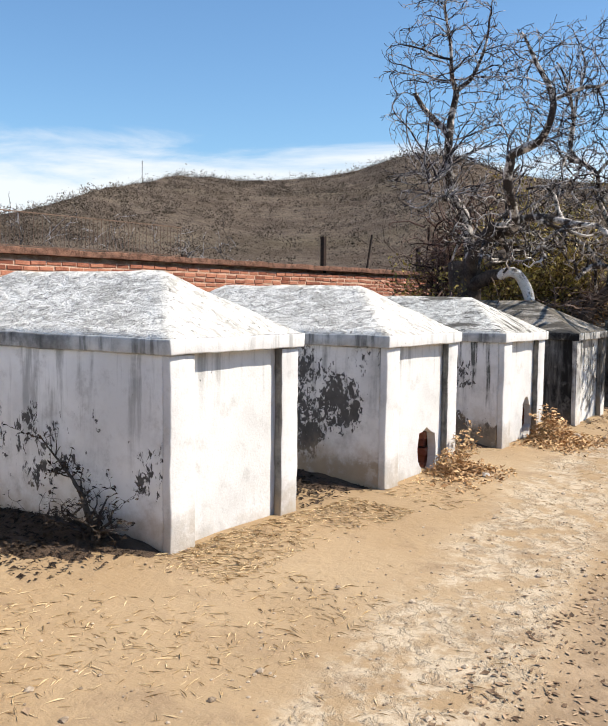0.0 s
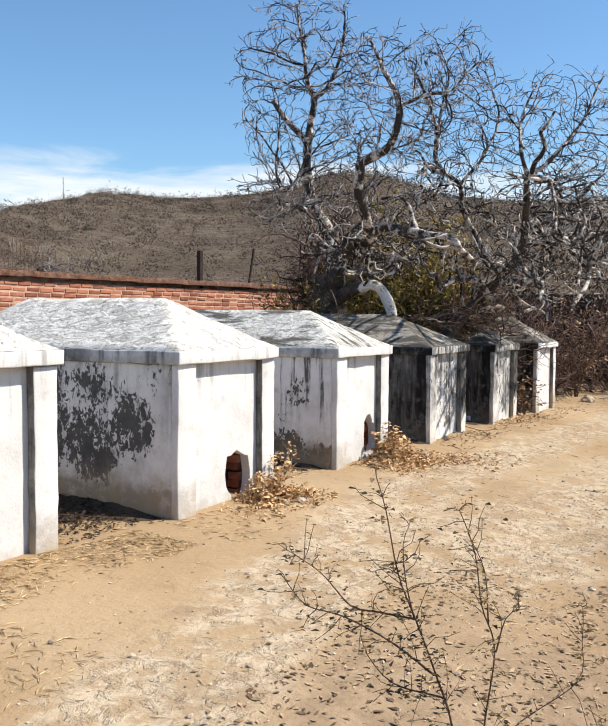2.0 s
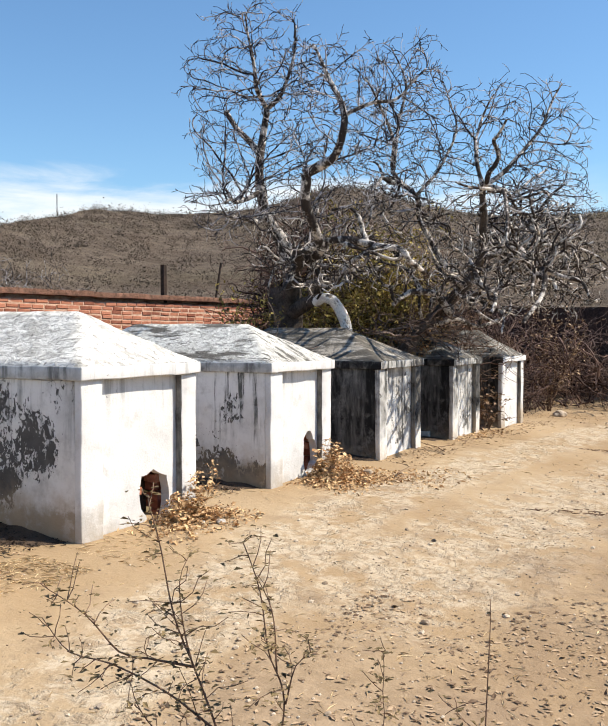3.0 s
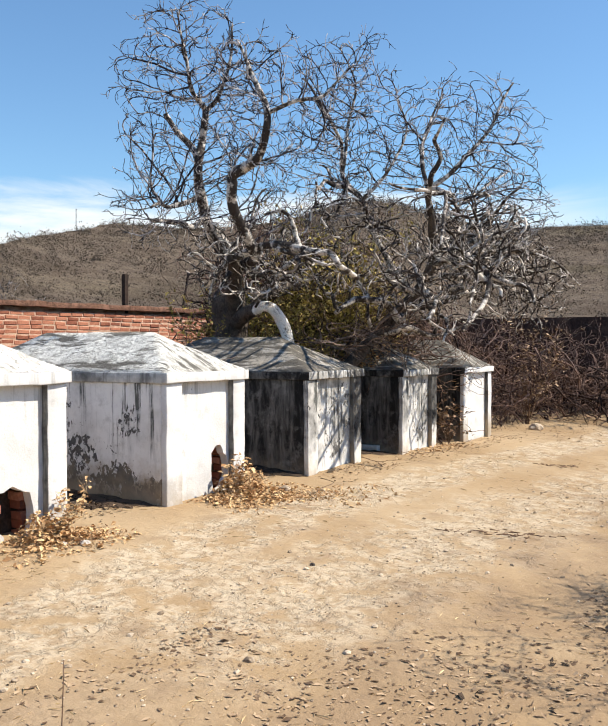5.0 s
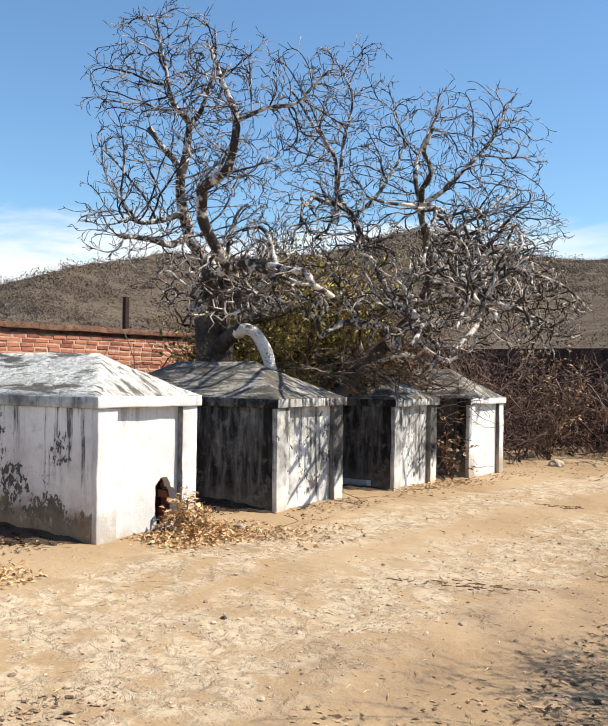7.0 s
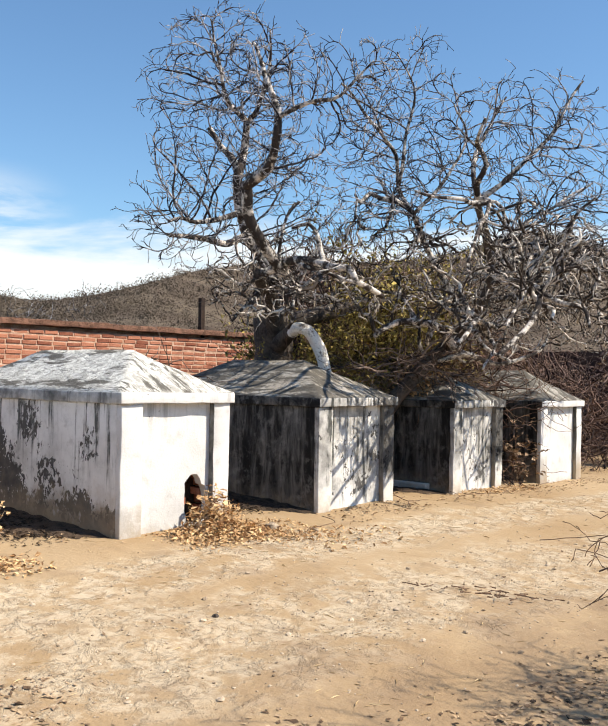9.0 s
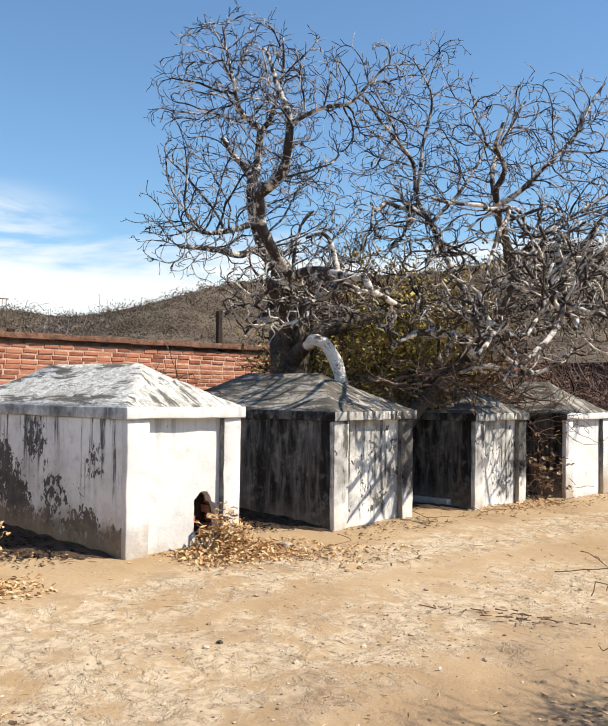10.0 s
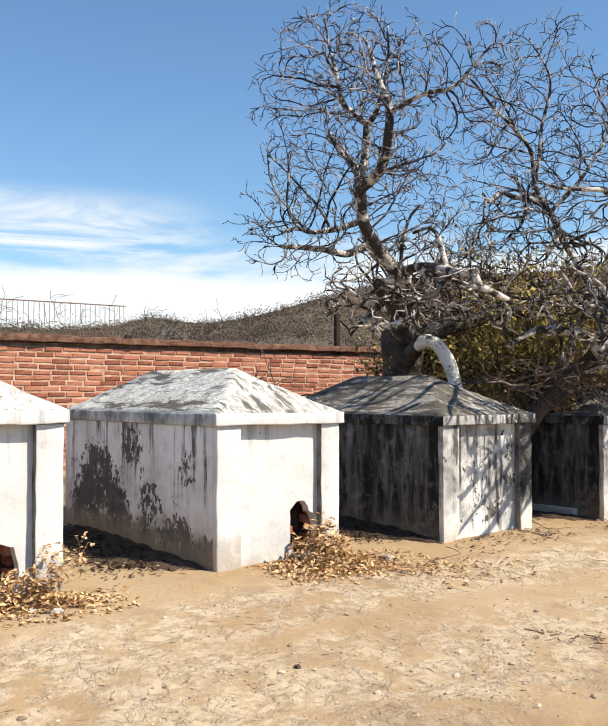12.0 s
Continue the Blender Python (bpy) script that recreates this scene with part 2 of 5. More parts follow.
M_EARTH = earth("dry_earth")
M_HILL = scrub_slope("scrub_hillside")
M_SCRUB = simple("bare_scrub", (0.07, 0.057, 0.044), (0.16, 0.126, 0.095), 0.05, 1.0, 0.0, 0.01, 0.5)
M_BRICK = simple("fired_brick", (0.22, 0.078, 0.05), (0.45, 0.195, 0.125), 5.0, 0.95, 0.7, 0.01, 0.6)
M_MORTAR = simple("lime_mortar", (0.40, 0.235, 0.165), (0.64, 0.46, 0.35), 9.0, 0.97, 0.5, 0.01, 0.0)
M_COPING = simple("coping_mortar", (0.05, 0.027, 0.021), (0.27, 0.145, 0.10), 9.0, 0.97, 0.9, 0.02, 0.2)
M_RUST = simple("rusted_iron", (0.014, 0.011, 0.01), (0.05, 0.03, 0.022), 20.0, 0.85, 0.3, 0.003, 0.2)
M_RUSTPALE = simple("sunbleached_rust", (0.10, 0.065, 0.048), (0.22, 0.15, 0.11), 9.0, 0.9, 0.2, 0.003, 0.2)
# brick darkened in colour for a wall standing in shade
M_DARKWALL = simple("shade_dark_brick", (0.035, 0.02, 0.017), (0.09, 0.052, 0.038), 3.0, 0.97, 0.8, 0.02, 0.2)
M_BARK = bark("pale_bark", (0.045, 0.036, 0.032), (0.64, 0.59, 0.54), 0.54)
# brighter bark for the arching limb, with sunlight put into the colour
M_PALE = bark("sunlit_pale_bark", (0.16, 0.14, 0.125), (0.84, 0.81, 0.77), 0.44, 9.0)
M_BARKDARK = simple("dark_bark", (0.035, 0.028, 0.025), (0.12, 0.10, 0.085), 5.0, 0.95, 0.9, 0.02, 0.1)
M_BARKBROWN = simple("brown_dead_bark", (0.03, 0.02, 0.017), (0.27, 0.20, 0.165), 5.0, 0.95, 0.4, 0.005, 0.4)
M_TWIG = bark("grey_twigs", (0.03, 0.027, 0.032), (0.42, 0.41, 0.425), 0.535, 5.0)
M_BRUSH = simple("dead_brush", (0.022, 0.013, 0.012), (0.23, 0.15, 0.12), 1.5, 0.95, 0.2, 0.003, 0.6)
M_OLIVE = simple("olive_leaves", (0.07, 0.057, 0.02), (0.55, 0.44, 0.13), 2.0, 0.8, 0.1, 0.003, 0.6)
M_LEAF = simple("dry_leaves", (0.13, 0.08, 0.048), (0.48, 0.34, 0.215), 3.0, 0.85, 0.2, 0.003, 0.7)
M_STRAW = simple("dry_grass", (0.38, 0.26, 0.13), (0.66, 0.51, 0.31), 3.0, 0.85, 0.1, 0.003, 0.6)
M_STEM = simple("thorny_stem", (0.09, 0.055, 0.038), (0.24, 0.15, 0.10), 10.0, 0.85, 0.2, 0.003, 0.3)
M_STONE = simple("field_stones", (0.22, 0.165, 0.115), (0.56, 0.46, 0.35), 8.0, 0.95, 0.4, 0.004, 0.5)
M_CORE = simple("dark_interior", (0.03, 0.022, 0.018), (0.09, 0.06, 0.045), 6.0, 1.0, 0.5, 0.01, 0.0)


# ---------- building helpers ----------
def part(name, bm, mat, parent=None, label="", smooth=False):
    """Links a bmesh as one mesh object, under a thing or part if given."""
    me = bpy.data.meshes.new(name)
    bm.to_mesh(me)
    bm.free()
    return link_mesh(name, me, mat, parent, label, smooth)


def link_mesh(name, me, mat, parent=None, label="", smooth=False):
    me.materials.append(mat)
    if smooth:
        me.polygons.foreach_set("use_smooth", [True] * len(me.polygons))
    ob = new(name, me)
    ob.parent = parent
    return tagged(ob, label)


def raw(name, verts, faces, mat, parent=None, label="", smooth=False):
    me = bpy.data.meshes.new(name)
    me.from_pydata(verts, [], faces)
    me.update()
    return link_mesh(name, me, mat, parent, label, smooth)


def box(bm, lo, hi):
    m = Matrix.Translation([(a + b) / 2 for a, b in zip(lo, hi)]) @ Matrix.Diagonal([b - a for a, b in zip(lo, hi)] + [1])
    return bmesh.ops.create_cube(bm, size=1.0, matrix=m)["verts"]


def worn_box(lo, hi, cell=0.07, edge=0.009, rough=0.006, seed=0):
    """A box with chamfered edges whose faces are divided and made slightly uneven."""
    bm = bmesh.new()
    box(bm, lo, hi)
    bmesh.ops.bevel(bm, geom=bm.edges[:], offset=edge, segments=2, affect="EDGES", profile=0.6)
    for axis in range(3):
        n = int((hi[axis] - lo[axis]) / cell)
        for i in range(1, n):
            at = [0, 0, 0]
            at[axis] = lo[axis] + (hi[axis] - lo[axis]) * i / n
            no = [0, 0, 0]
            no[axis] = 1
            bmesh.ops.bisect_plane(bm, geom=bm.verts[:] + bm.edges[:] + bm.faces[:], plane_co=at, plane_no=no)
    uneven(bm, rough, 4.0, seed)
    uneven(bm, rough * 0.6, 17.0, seed + 3)
    return bm


def uneven(bm, amount, scale, seed=0):
    off = Vector((seed * 3.7, seed * 1.9, seed * 5.3))
    for v in bm.verts:
        v.co += noise.noise_vector(v.co * scale + off) * amount


def ground_z(x, y):
    """Height of the earth: it falls gently towards the path and along the row."""
    yy = max(-14.0, min(9.0, y))
    xx = max(0.0, min(14.0, x))
    z = (0.08 if yy < 0 else 0.03) * yy - 0.0013 * xx * xx
    return z


def bumpy_z(x, y):
    near = max(0.0, 1 - max(abs(x - 6) - 16, abs(y) - 9, 0) / 6)
    return ground_z(x, y) + near * (0.035 * noise.noise((x * 0.7, y * 0.7, 3)) + 0.016 * noise.noise((x * 2.3, y * 2.3, 7)))


# ---------- ground ----------
def axis_steps(lo, hi, step, far):
    mid = list(np.arange(lo, hi, step))
    grow = [step * 1.35 ** k for k in range(1, 60)]
    left, right, a, b = [], [], lo, mid[-1]
    for g in grow:
        if a > -far:
            a -= g
            left.append(a)
        if b < far:
            b += g
            right.append(b)
    return left[::-1] + mid + right


gx, gy = axis_steps(-6, 21, 0.14, 1500), axis_steps(-7.5, 7, 0.14, 1500)
verts = [(x, y, bumpy_z(x, y)) for y in gy for x in gx]
nx = len(gx)
faces = [(j * nx + i, j * nx + i + 1, (j + 1) * nx + i + 1, (j + 1) * nx + i) for j in range(len(gy) - 1) for i in range(nx - 1)]
tagged(raw("ground", verts, faces, M_EARTH, smooth=True), "dry tan trodden earth with pale worn patches", "ground", kind="structure")


# ---------- hills ----------
def skyline(az):
    """Elevation of the ridge in degrees against the compass angle in degrees."""
    e = 3.9 + 3.4 / (1 + math.exp((az - 53.2) / 3.4))
    e += 1.8 * math.exp(-(((az - 29) / 4.6) ** 2)) + 0.55 * math.exp(-(((az - 62.5) / 2.0) ** 2)) + 0.4 * math.exp(-(((az - 44) / 4) ** 2))
    return e * min(1, max(0.0, (az + 70) / 50)) * min(1, max(0.0, (150 - az) / 50))


RIDGE, FOOT, EYE = 300.0, 38.0, Vector((0, -4.5, 1.25))


def ridge_at(az):
    """How far off the ridge stands: its northern shoulder comes much nearer."""
    k = max(0.0, min(1.0, (az - 40) / 14))
    return RIDGE - 185 * k * k * (3 - 2 * k)


def hill_point(az, r):
    s = (r - FOOT) / (RIDGE - FOOT)
    far = ridge_at(az)
    r = FOOT + s * (far - FOOT)
    top = far * math.tan(radians(skyline(az)))
    z = top * (s ** 1.25 if s <= 1 else max(0.0, 1 - (s - 1) * 2))
    x, y = EYE.x + r * math.cos(radians(az)), EYE.y + r * math.sin(radians(az))
    if s > 0:
        z += far / RIDGE * min(1, s * 3) * (2.2 * noise.noise((x * 0.02, y * 0.02, 0)) + 0.8 * noise.noise((x * 0.07, y * 0.07, 5)))
    return Vector((x, y, 0.3 + z + (EYE.z - 0.3) * max(0, min(1, s))))


na, nr = 230, 60
verts = [hill_point(-70 + 220 * a / na, FOOT + (RIDGE - FOOT) * 1.25 * r / nr) for r in range(nr + 1) for a in range(na + 1)]
faces = [(r * (na + 1) + a, (r + 1) * (na + 1) + a, (r + 1) * (na + 1) + a + 1, r * (na + 1) + a + 1) for r in range(nr) for a in range(na)]
tagged(raw("backdrop_hill", verts, faces, M_HILL, smooth=True), "brown hillside under leafless dry-season scrub", "hill", kind="structure")


def scrub():
    rng = random.Random(5)
    verts, faces = [], []
    for i in range(9000):
        az = rng.uniform(-5, 80)
        r = FOOT + 8 + (RIDGE - FOOT - 5) * rng.random() ** 0.6
        edge = i % 14 == 0
        if edge:
            r = RIDGE * rng.uniform(0.97, 1.01)
        p = hill_point(az, r)
        size = rng.uniform(0.4, 1.0) ** 2 * (0.8 + 1.5 * r / RIDGE) * (0.42 if edge else 1) * (ridge_at(az) / RIDGE) ** 0.7
        for k in range(34):
            c = p + Vector((rng.gauss(0, 0.5), rng.gauss(0, 0.5), abs(rng.gauss(0, 0.5)))) * size
            a = Vector((rng.gauss(0, 1), rng.gauss(0, 1), rng.gauss(0, 1))).normalized() * size * rng.uniform(0.09, 0.2)
            b = Vector((rng.gauss(0, 1), rng.gauss(0, 1), rng.gauss(0, 1))).normalized() * size * rng.uniform(0.08, 0.18)
            n = len(verts)
            verts += [c - a, c + b, c + a]
            faces.append((n, n + 1, n + 2))
    tagged(raw("hillside_scrub", verts, faces, M_SCRUB), "leafless brown bushes covering the far hillside", "scrub", kind="stuff")


scrub()


# ---------- tombs ----------
def ragged_hole(cx, cz, w, h, seed, n=26):
    rng = random.Random(seed)
    pts = []
    for i in range(n):
        a = 2 * math.pi * i / n
        k = 1 + 0.09 * math.sin(2 * a + seed) + 0.07 * math.sin(3 * a + 2 * seed) + 0.04 * math.sin(7 * a + seed) + 0.03 * math.sin(11 * a) + rng.uniform(-0.03, 0.03)
        pts.append((cx + math.cos(a) * w * k * 0.5, cz + math.sin(a) * h * k * 0.5))
    return pts


def front_panel(width, height, y, thick, hole):
    """A plate in the xz plane, with an optional broken hole through it."""
    bm = bmesh.new()
    outer = []
    for a, b in (((0, 0), (width, 0)), ((width, 0), (width, height)), ((width, height), (0, height)), ((0, height), (0, 0))):
        for k in range(8):
            outer.append((a[0] + (b[0] - a[0]) * k / 8, a[1] + (b[1] - a[1]) * k / 8))
    loops = [outer] + ([hole] if hole else [])
    edges = []
    for loop in loops:
        vs = [bm.verts.new((x, y, z)) for x, z in loop]
        edges += [bm.edges.new((vs[i], vs[(i + 1) % len(vs)])) for i in range(len(vs))]
    bmesh.ops.triangle_fill(bm, edges=edges, use_beauty=True, use_dissolve=False)
    for f in bm.faces:
        if f.normal.y > 0:
            f.normal_flip()
    made = bmesh.ops.extrude_face_region(bm, geom=bm.faces[:])
    for v in made["geom"]:
        if isinstance(v, bmesh.types.BMVert):
            v.co.y += thick
    bmesh.ops.recalc_face_normals(bm, faces=bm.faces[:])
    uneven(bm, 0.004, 5.0)
    return bm


def hip_roof(x0, x1, y0, y1, z0, rise, inset, seed):
    """Hipped roof with soft, uneven slopes."""
    bm = bmesh.new()
    n, m = 20, 34
    xm = (x0 + x1) / 2
    grid = []
    for j in range(m + 1):
        y = y0 + (y1 - y0) * j / m
        row = []
        for i in range(n + 1):
            x = x0 + (x1 - x0) * i / n
            d = min((x - x0) / (xm - x0), (x1 - x) / (x1 - xm), (y - y0) / inset, (y1 - y) / inset, 1.0)
            z = z0 + rise * (0.93 * d + 0.07 * d * d)
            z += 0.010 * noise.noise((x * 3 + seed, y * 3, 1)) * (d > 0.02)
            row.append(bm.verts.new((x, y, z)))
        grid.append(row)
    for j in range(m):
        for i in range(n):
            a, b, c, d = grid[j][i], grid[j][i + 1], grid[j + 1][i + 1], grid[j + 1][i]
            if (i < n / 2) == (j < m / 2):
                bm.faces.new((a, b, c)), bm.faces.new((a, c, d))
            else:
                bm.faces.new((a, b, d)), bm.faces.new((b, c, d))
    rim = [e for e in bm.edges if e.is_boundary]
    low = bmesh.ops.extrude_edge_only(bm, edges=rim)
    for v in low["geom"]:
        if isinstance(v, bmesh.types.BMVert):
            v.co.z = z0 - 0.01
    bmesh.ops.recalc_face_normals(bm, faces=bm.faces[:])
    return bm


def tomb(x, y, turn, width, depth, eave, apex, label, mats, hole=None, inset=0.58, seed=0, post=None, lip=None, plinth=False):
    """A burial vault: plastered box with two pilasters, a recessed front, a projecting slab and a hipped cap."""
    side, face, roofing = mats
    base = new("tomb")
    zg = min(ground_z(x, y), ground_z(x + width, y))
    base.matrix_world = pose(x, y, 0, 0, 0, turn)
    tagged(base, label, "tomb", "row of tombs")
    low, slab, over = zg - 0.15, 0.085, 0.032
    rec, pw = 0.052, 0.2
    top = eave - slab
    w = 0.11
    # side and rear walls round a hollow chamber
    part("side_wall", worn_box((0, rec, low), (w, depth, top), seed=seed), side, base, smooth=True)
    part("side_wall", worn_box((width - w, rec, low), (width, depth, top), seed=seed + 1), side, base, smooth=True)
    part("rear_wall", worn_box((w + 0.002, depth - w, low), (width - w - 0.002, depth - 0.003, top), seed=seed + 2), side, base, smooth=True)
    panel = part("front_panel", front_panel(width - 2 * w, top - low, 0, 0.07, hole and [(a - w, b - low) for a, b in hole]), face, base)
    panel.location = (w, rec + 0.003, low)
    if hole:
        hx, hz = sum(p[0] for p in hole) / len(hole), sum(p[1] for p in hole) / len(hole)
        bm = bmesh.new()
        box(bm, (w + 0.004, rec + 0.21, low), (width - w - 0.004, rec + 0.26, top - 0.01))
        inner = part("inner_wall", bm, M_CORE, base)
        rng = random.Random(seed)
        for k in range(16):
            bm = bmesh.new()
            row, colm = divmod(k, 2)
            z = zg - 0.02 + row * 0.066
            wide = rng.uniform(0.12, 0.17) if colm == 0 else rng.uniform(0.05, 0.1)
            xa = hx - 0.24 + (row % 2) * 0.05 if colm == 0 else hx + 0.2 - wide
            deep = rec + rng.uniform(0.076, 0.10)
            box(bm, (xa, deep, z), (xa + wide, deep + 0.1, z + 0.055))
            uneven(bm, 0.008, 9, k)
            part("brick", bm, M_BRICK, inner)
    if plinth:
        part("plinth", worn_box((-0.08, 0.3, low), (-0.002, depth * 0.8, zg + 0.12), seed=seed + 9), FACE_SHADE_STAINED, base, smooth=True)
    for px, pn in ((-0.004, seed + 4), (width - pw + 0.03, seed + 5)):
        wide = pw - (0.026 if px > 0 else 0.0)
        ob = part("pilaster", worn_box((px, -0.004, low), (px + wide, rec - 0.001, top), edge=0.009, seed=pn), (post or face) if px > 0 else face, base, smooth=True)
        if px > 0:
            # the narrow return towards the panel gets grimy plaster darkened for shade
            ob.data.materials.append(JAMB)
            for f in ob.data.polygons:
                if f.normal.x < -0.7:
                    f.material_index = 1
    slab_ob = part("eave_slab", worn_box((-over, -over, top), (width + over, depth + over, eave), edge=0.010, rough=0.006, seed=seed + 6), lip or side, base, smooth=True)
    slab_ob.data.materials.append(face)
    for f in slab_ob.data.polygons:
        f.material_index = int(f.normal.y < -0.6)
    part("roof", hip_roof(-over + 0.012, width + over - 0.012, -over + 0.012, depth + over - 0.012, eave, apex - eave, inset, seed), roofing, base, smooth=True)
    return base


FACE = plaster("sunlit_limewash", (((0.6, 0.05, 0.3), 0.45, 0.05),), 0.8, 0.12, 0.8, 1, 0.92, 0.35, 0.02, 0.6, (0.42, 0.415, 0.40), wash=((0.68, 0.68, 0.678), (0.58, 0.582, 0.58)))
# stains made heavier to paint in the branch shadows on these fronts
FACE_SHADE_STAINED = plaster("stained_shadowed_limewash", (((0.5, 0.03, 0.55), 0.5, 0.15), ((0.9, 0.0, 0.8), 0.4, 0.17)), 1.8, 0.74, 0.9, 5, -0.05, 0.05, -0.1, 1.0, (0.70, 0.69, 0.655))
POST_DARK = plaster("blackened_post", (((1.1, 0.0, 0.7), 0.5, 0.24),), 2.2, 1.35, 0.9, 7, -0.2, 0.05, -0.1, 1.0, (0.70, 0.69, 0.655))
# grimy plaster whose dark wash stands for shade on the inner returns
JAMB = plaster("shaded_grimy_return", (), 1.2, 0.95, 0.9, 8, 0.1, 0.6, 0.05, wash=((0.40, 0.385, 0.35), (0.26, 0.245, 0.22)))
LIP = plaster("mildewed_eave", (), 0.8, 0.85, 1.0, 9, -0.4, 1.0, -1.0, wash=((0.66, 0.66, 0.64), (0.42, 0.42, 0.405)))
LIP_DARK = plaster("black_eave", (), 1.5, 1.7, 1.0, 9, -0.4, 1.0, -1.0, wash=((0.46, 0.45, 0.43), (0.30, 0.29, 0.28)))
OLD = ((0.75, 0.745, 0.73), (0.54, 0.535, 0.52))
SIDE_1 = plaster("streaked_limewash", (((0, 0.95, 0.48), 0.40, 0.165), ((0, 1.6, 0.5), 0.45, 0.165), ((0, 0.12, 0.4), 0.20, 0.18), ((0, 0.5, 0.85), 0.4, 0.09)), 0.6, 0.24, 1.0, 2, 0.45, 0.35, 0.06, wash=((0.82, 0.825, 0.82), (0.68, 0.685, 0.68)))
# brown low band: foot stain deepened with shade in the colour
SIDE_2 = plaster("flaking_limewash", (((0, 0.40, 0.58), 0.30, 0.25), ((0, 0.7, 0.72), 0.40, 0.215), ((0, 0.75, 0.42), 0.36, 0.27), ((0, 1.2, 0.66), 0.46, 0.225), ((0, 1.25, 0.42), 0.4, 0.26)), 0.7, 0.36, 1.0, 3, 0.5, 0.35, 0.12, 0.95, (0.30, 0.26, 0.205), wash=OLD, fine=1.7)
# the big low rear patches paint in the shade beside the next tomb
SIDE_3 = plaster("peeling_shaded_limewash", (((0, 1.2, 0.80), 0.26, 0.19), ((0, 0.92, 0.36), 0.26, 0.22), ((0, 0.62, 0.10), 0.26, 0.23), ((0, 1.85, 0.26), 0.66, 0.27), ((0, 1.45, 0.10), 0.42, 0.28), ((0, 0.4, 0.62), 0.24, 0.15), ((0, 1.1, 0.0), 0.36, 0.25), ((0, 0.5, -0.02), 0.42, 0.26), ((0, 0.08, 0.0), 0.30, 0.27)), 1.9, 0.36, 1.0, 4, 0.4, 0.35, 0.1, 0.95, (0.27, 0.23, 0.18), wash=((0.79, 0.79, 0.785), (0.58, 0.58, 0.575)), fine=1.3)
# mildew together with the tree's shade, both held in this dark colour
SIDE_DARK = plaster("mildew_shade_limewash", (), 1.6, 1.7, 0.8, 6, 0.1, 0.9, -0.1, 0.35, (0.13, 0.115, 0.10), wash=((0.40, 0.385, 0.36), (0.16, 0.152, 0.14)), drawn=0.45)
# streaks on the second cap paint branch shadows along with lichen
ROOF_1, ROOF_3, ROOF_4 = roof_cement("cement_cap", 0.35, 1), roof_cement("lichened_shadowed_cap", 1.0, 2, (0.70, 0.695, 0.65), (0.36, 0.355, 0.325)), roof_cement("dark_cement_cap", 1.35, 3, (0.36, 0.33, 0.285), (0.14, 0.126, 0.106))

tomb(-2.25, -0.02, 2.5, 1.18, 2.5, 1.15, 1.5, "whitewashed plaster tomb with a grey hipped cement cap", (SIDE_1, FACE, ROOF_1), seed=11, lip=LIP)
tomb(0, 0, 2.5, 1.16, 2.5, 1.12, 1.49, "whitewashed tomb with dead twigs against its streaked side", (SIDE_1, FACE, ROOF_1), seed=21, lip=LIP)
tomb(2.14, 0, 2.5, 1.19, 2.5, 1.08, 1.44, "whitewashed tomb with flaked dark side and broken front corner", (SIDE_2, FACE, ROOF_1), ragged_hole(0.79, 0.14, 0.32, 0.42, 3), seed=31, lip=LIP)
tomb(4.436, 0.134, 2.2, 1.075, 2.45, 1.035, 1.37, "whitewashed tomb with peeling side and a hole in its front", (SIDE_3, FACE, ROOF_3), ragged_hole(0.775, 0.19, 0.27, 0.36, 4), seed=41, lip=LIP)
tomb(6.67, 0.245, 3, 1.18, 2.4, 0.985, 1.34, "mildew-blackened plaster tomb, darker still for the bare tree's shade", (SIDE_DARK, FACE_SHADE_STAINED, ROOF_4), inset=0.7, seed=51, post=POST_DARK, lip=LIP_DARK)
tomb(9.05, 0.40, 3, 1.12, 2.4, 0.94, 1.27, "black-stained plaster tomb, its colour deepened for the leaning trunk's shade", (SIDE_DARK, FACE_SHADE_STAINED, ROOF_4), seed=61, post=POST_DARK, lip=LIP_DARK, plinth=True)
tomb(11.15, 0.49, 4, 1.3, 2.4, 0.92, 1.32, "small whitewashed tomb at the end of the row", (SIDE_DARK, FACE, ROOF_4), seed=71)


# ---------- enclosing walls ----------
WALL_Y = 6.2


def coping_top(x):
    return 1.95 - 0.006 * x


core = bmesh.new()
box(core, (-14, WALL_Y - 0.011, -0.3), (19.9, WALL_Y + 0.24, 1.775))
box(core, (-14, WALL_Y + 0.09, 1.775), (19.9, WALL_Y + 0.24, 1.836))
wall_north = tagged(part("wall_north", core, M_MORTAR), "red brick enclosing wall with pale mortar joints", "wall", kind="structure")
bm = worn_box((-14, WALL_Y - 0.085, 1.835), (19.9, WALL_Y + 0.3, 1.92), cell=0.07, edge=0.008, rough=0.014, seed=3)
tagged(part("trim_coping", bm, M_COPING, smooth=True), "crumbling mortar coping along the brick wall", "coping", kind="structure")
END_X = 19.5
bm = bmesh.new()
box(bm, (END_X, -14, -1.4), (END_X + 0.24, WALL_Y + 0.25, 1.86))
tagged(part("wall_east", bm, M_DARKWALL), "brick wall with shade put into its dark colour", "wall", kind="structure")
# unseen walls, added to hold low sky light back from the tombs
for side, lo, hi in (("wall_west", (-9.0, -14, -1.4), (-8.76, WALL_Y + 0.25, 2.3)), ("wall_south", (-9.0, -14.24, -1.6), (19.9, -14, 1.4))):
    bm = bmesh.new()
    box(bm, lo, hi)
    tagged(part(side, bm, M_DARKWALL), "unseen dark wall added to block low sky light", "wall", kind="structure")


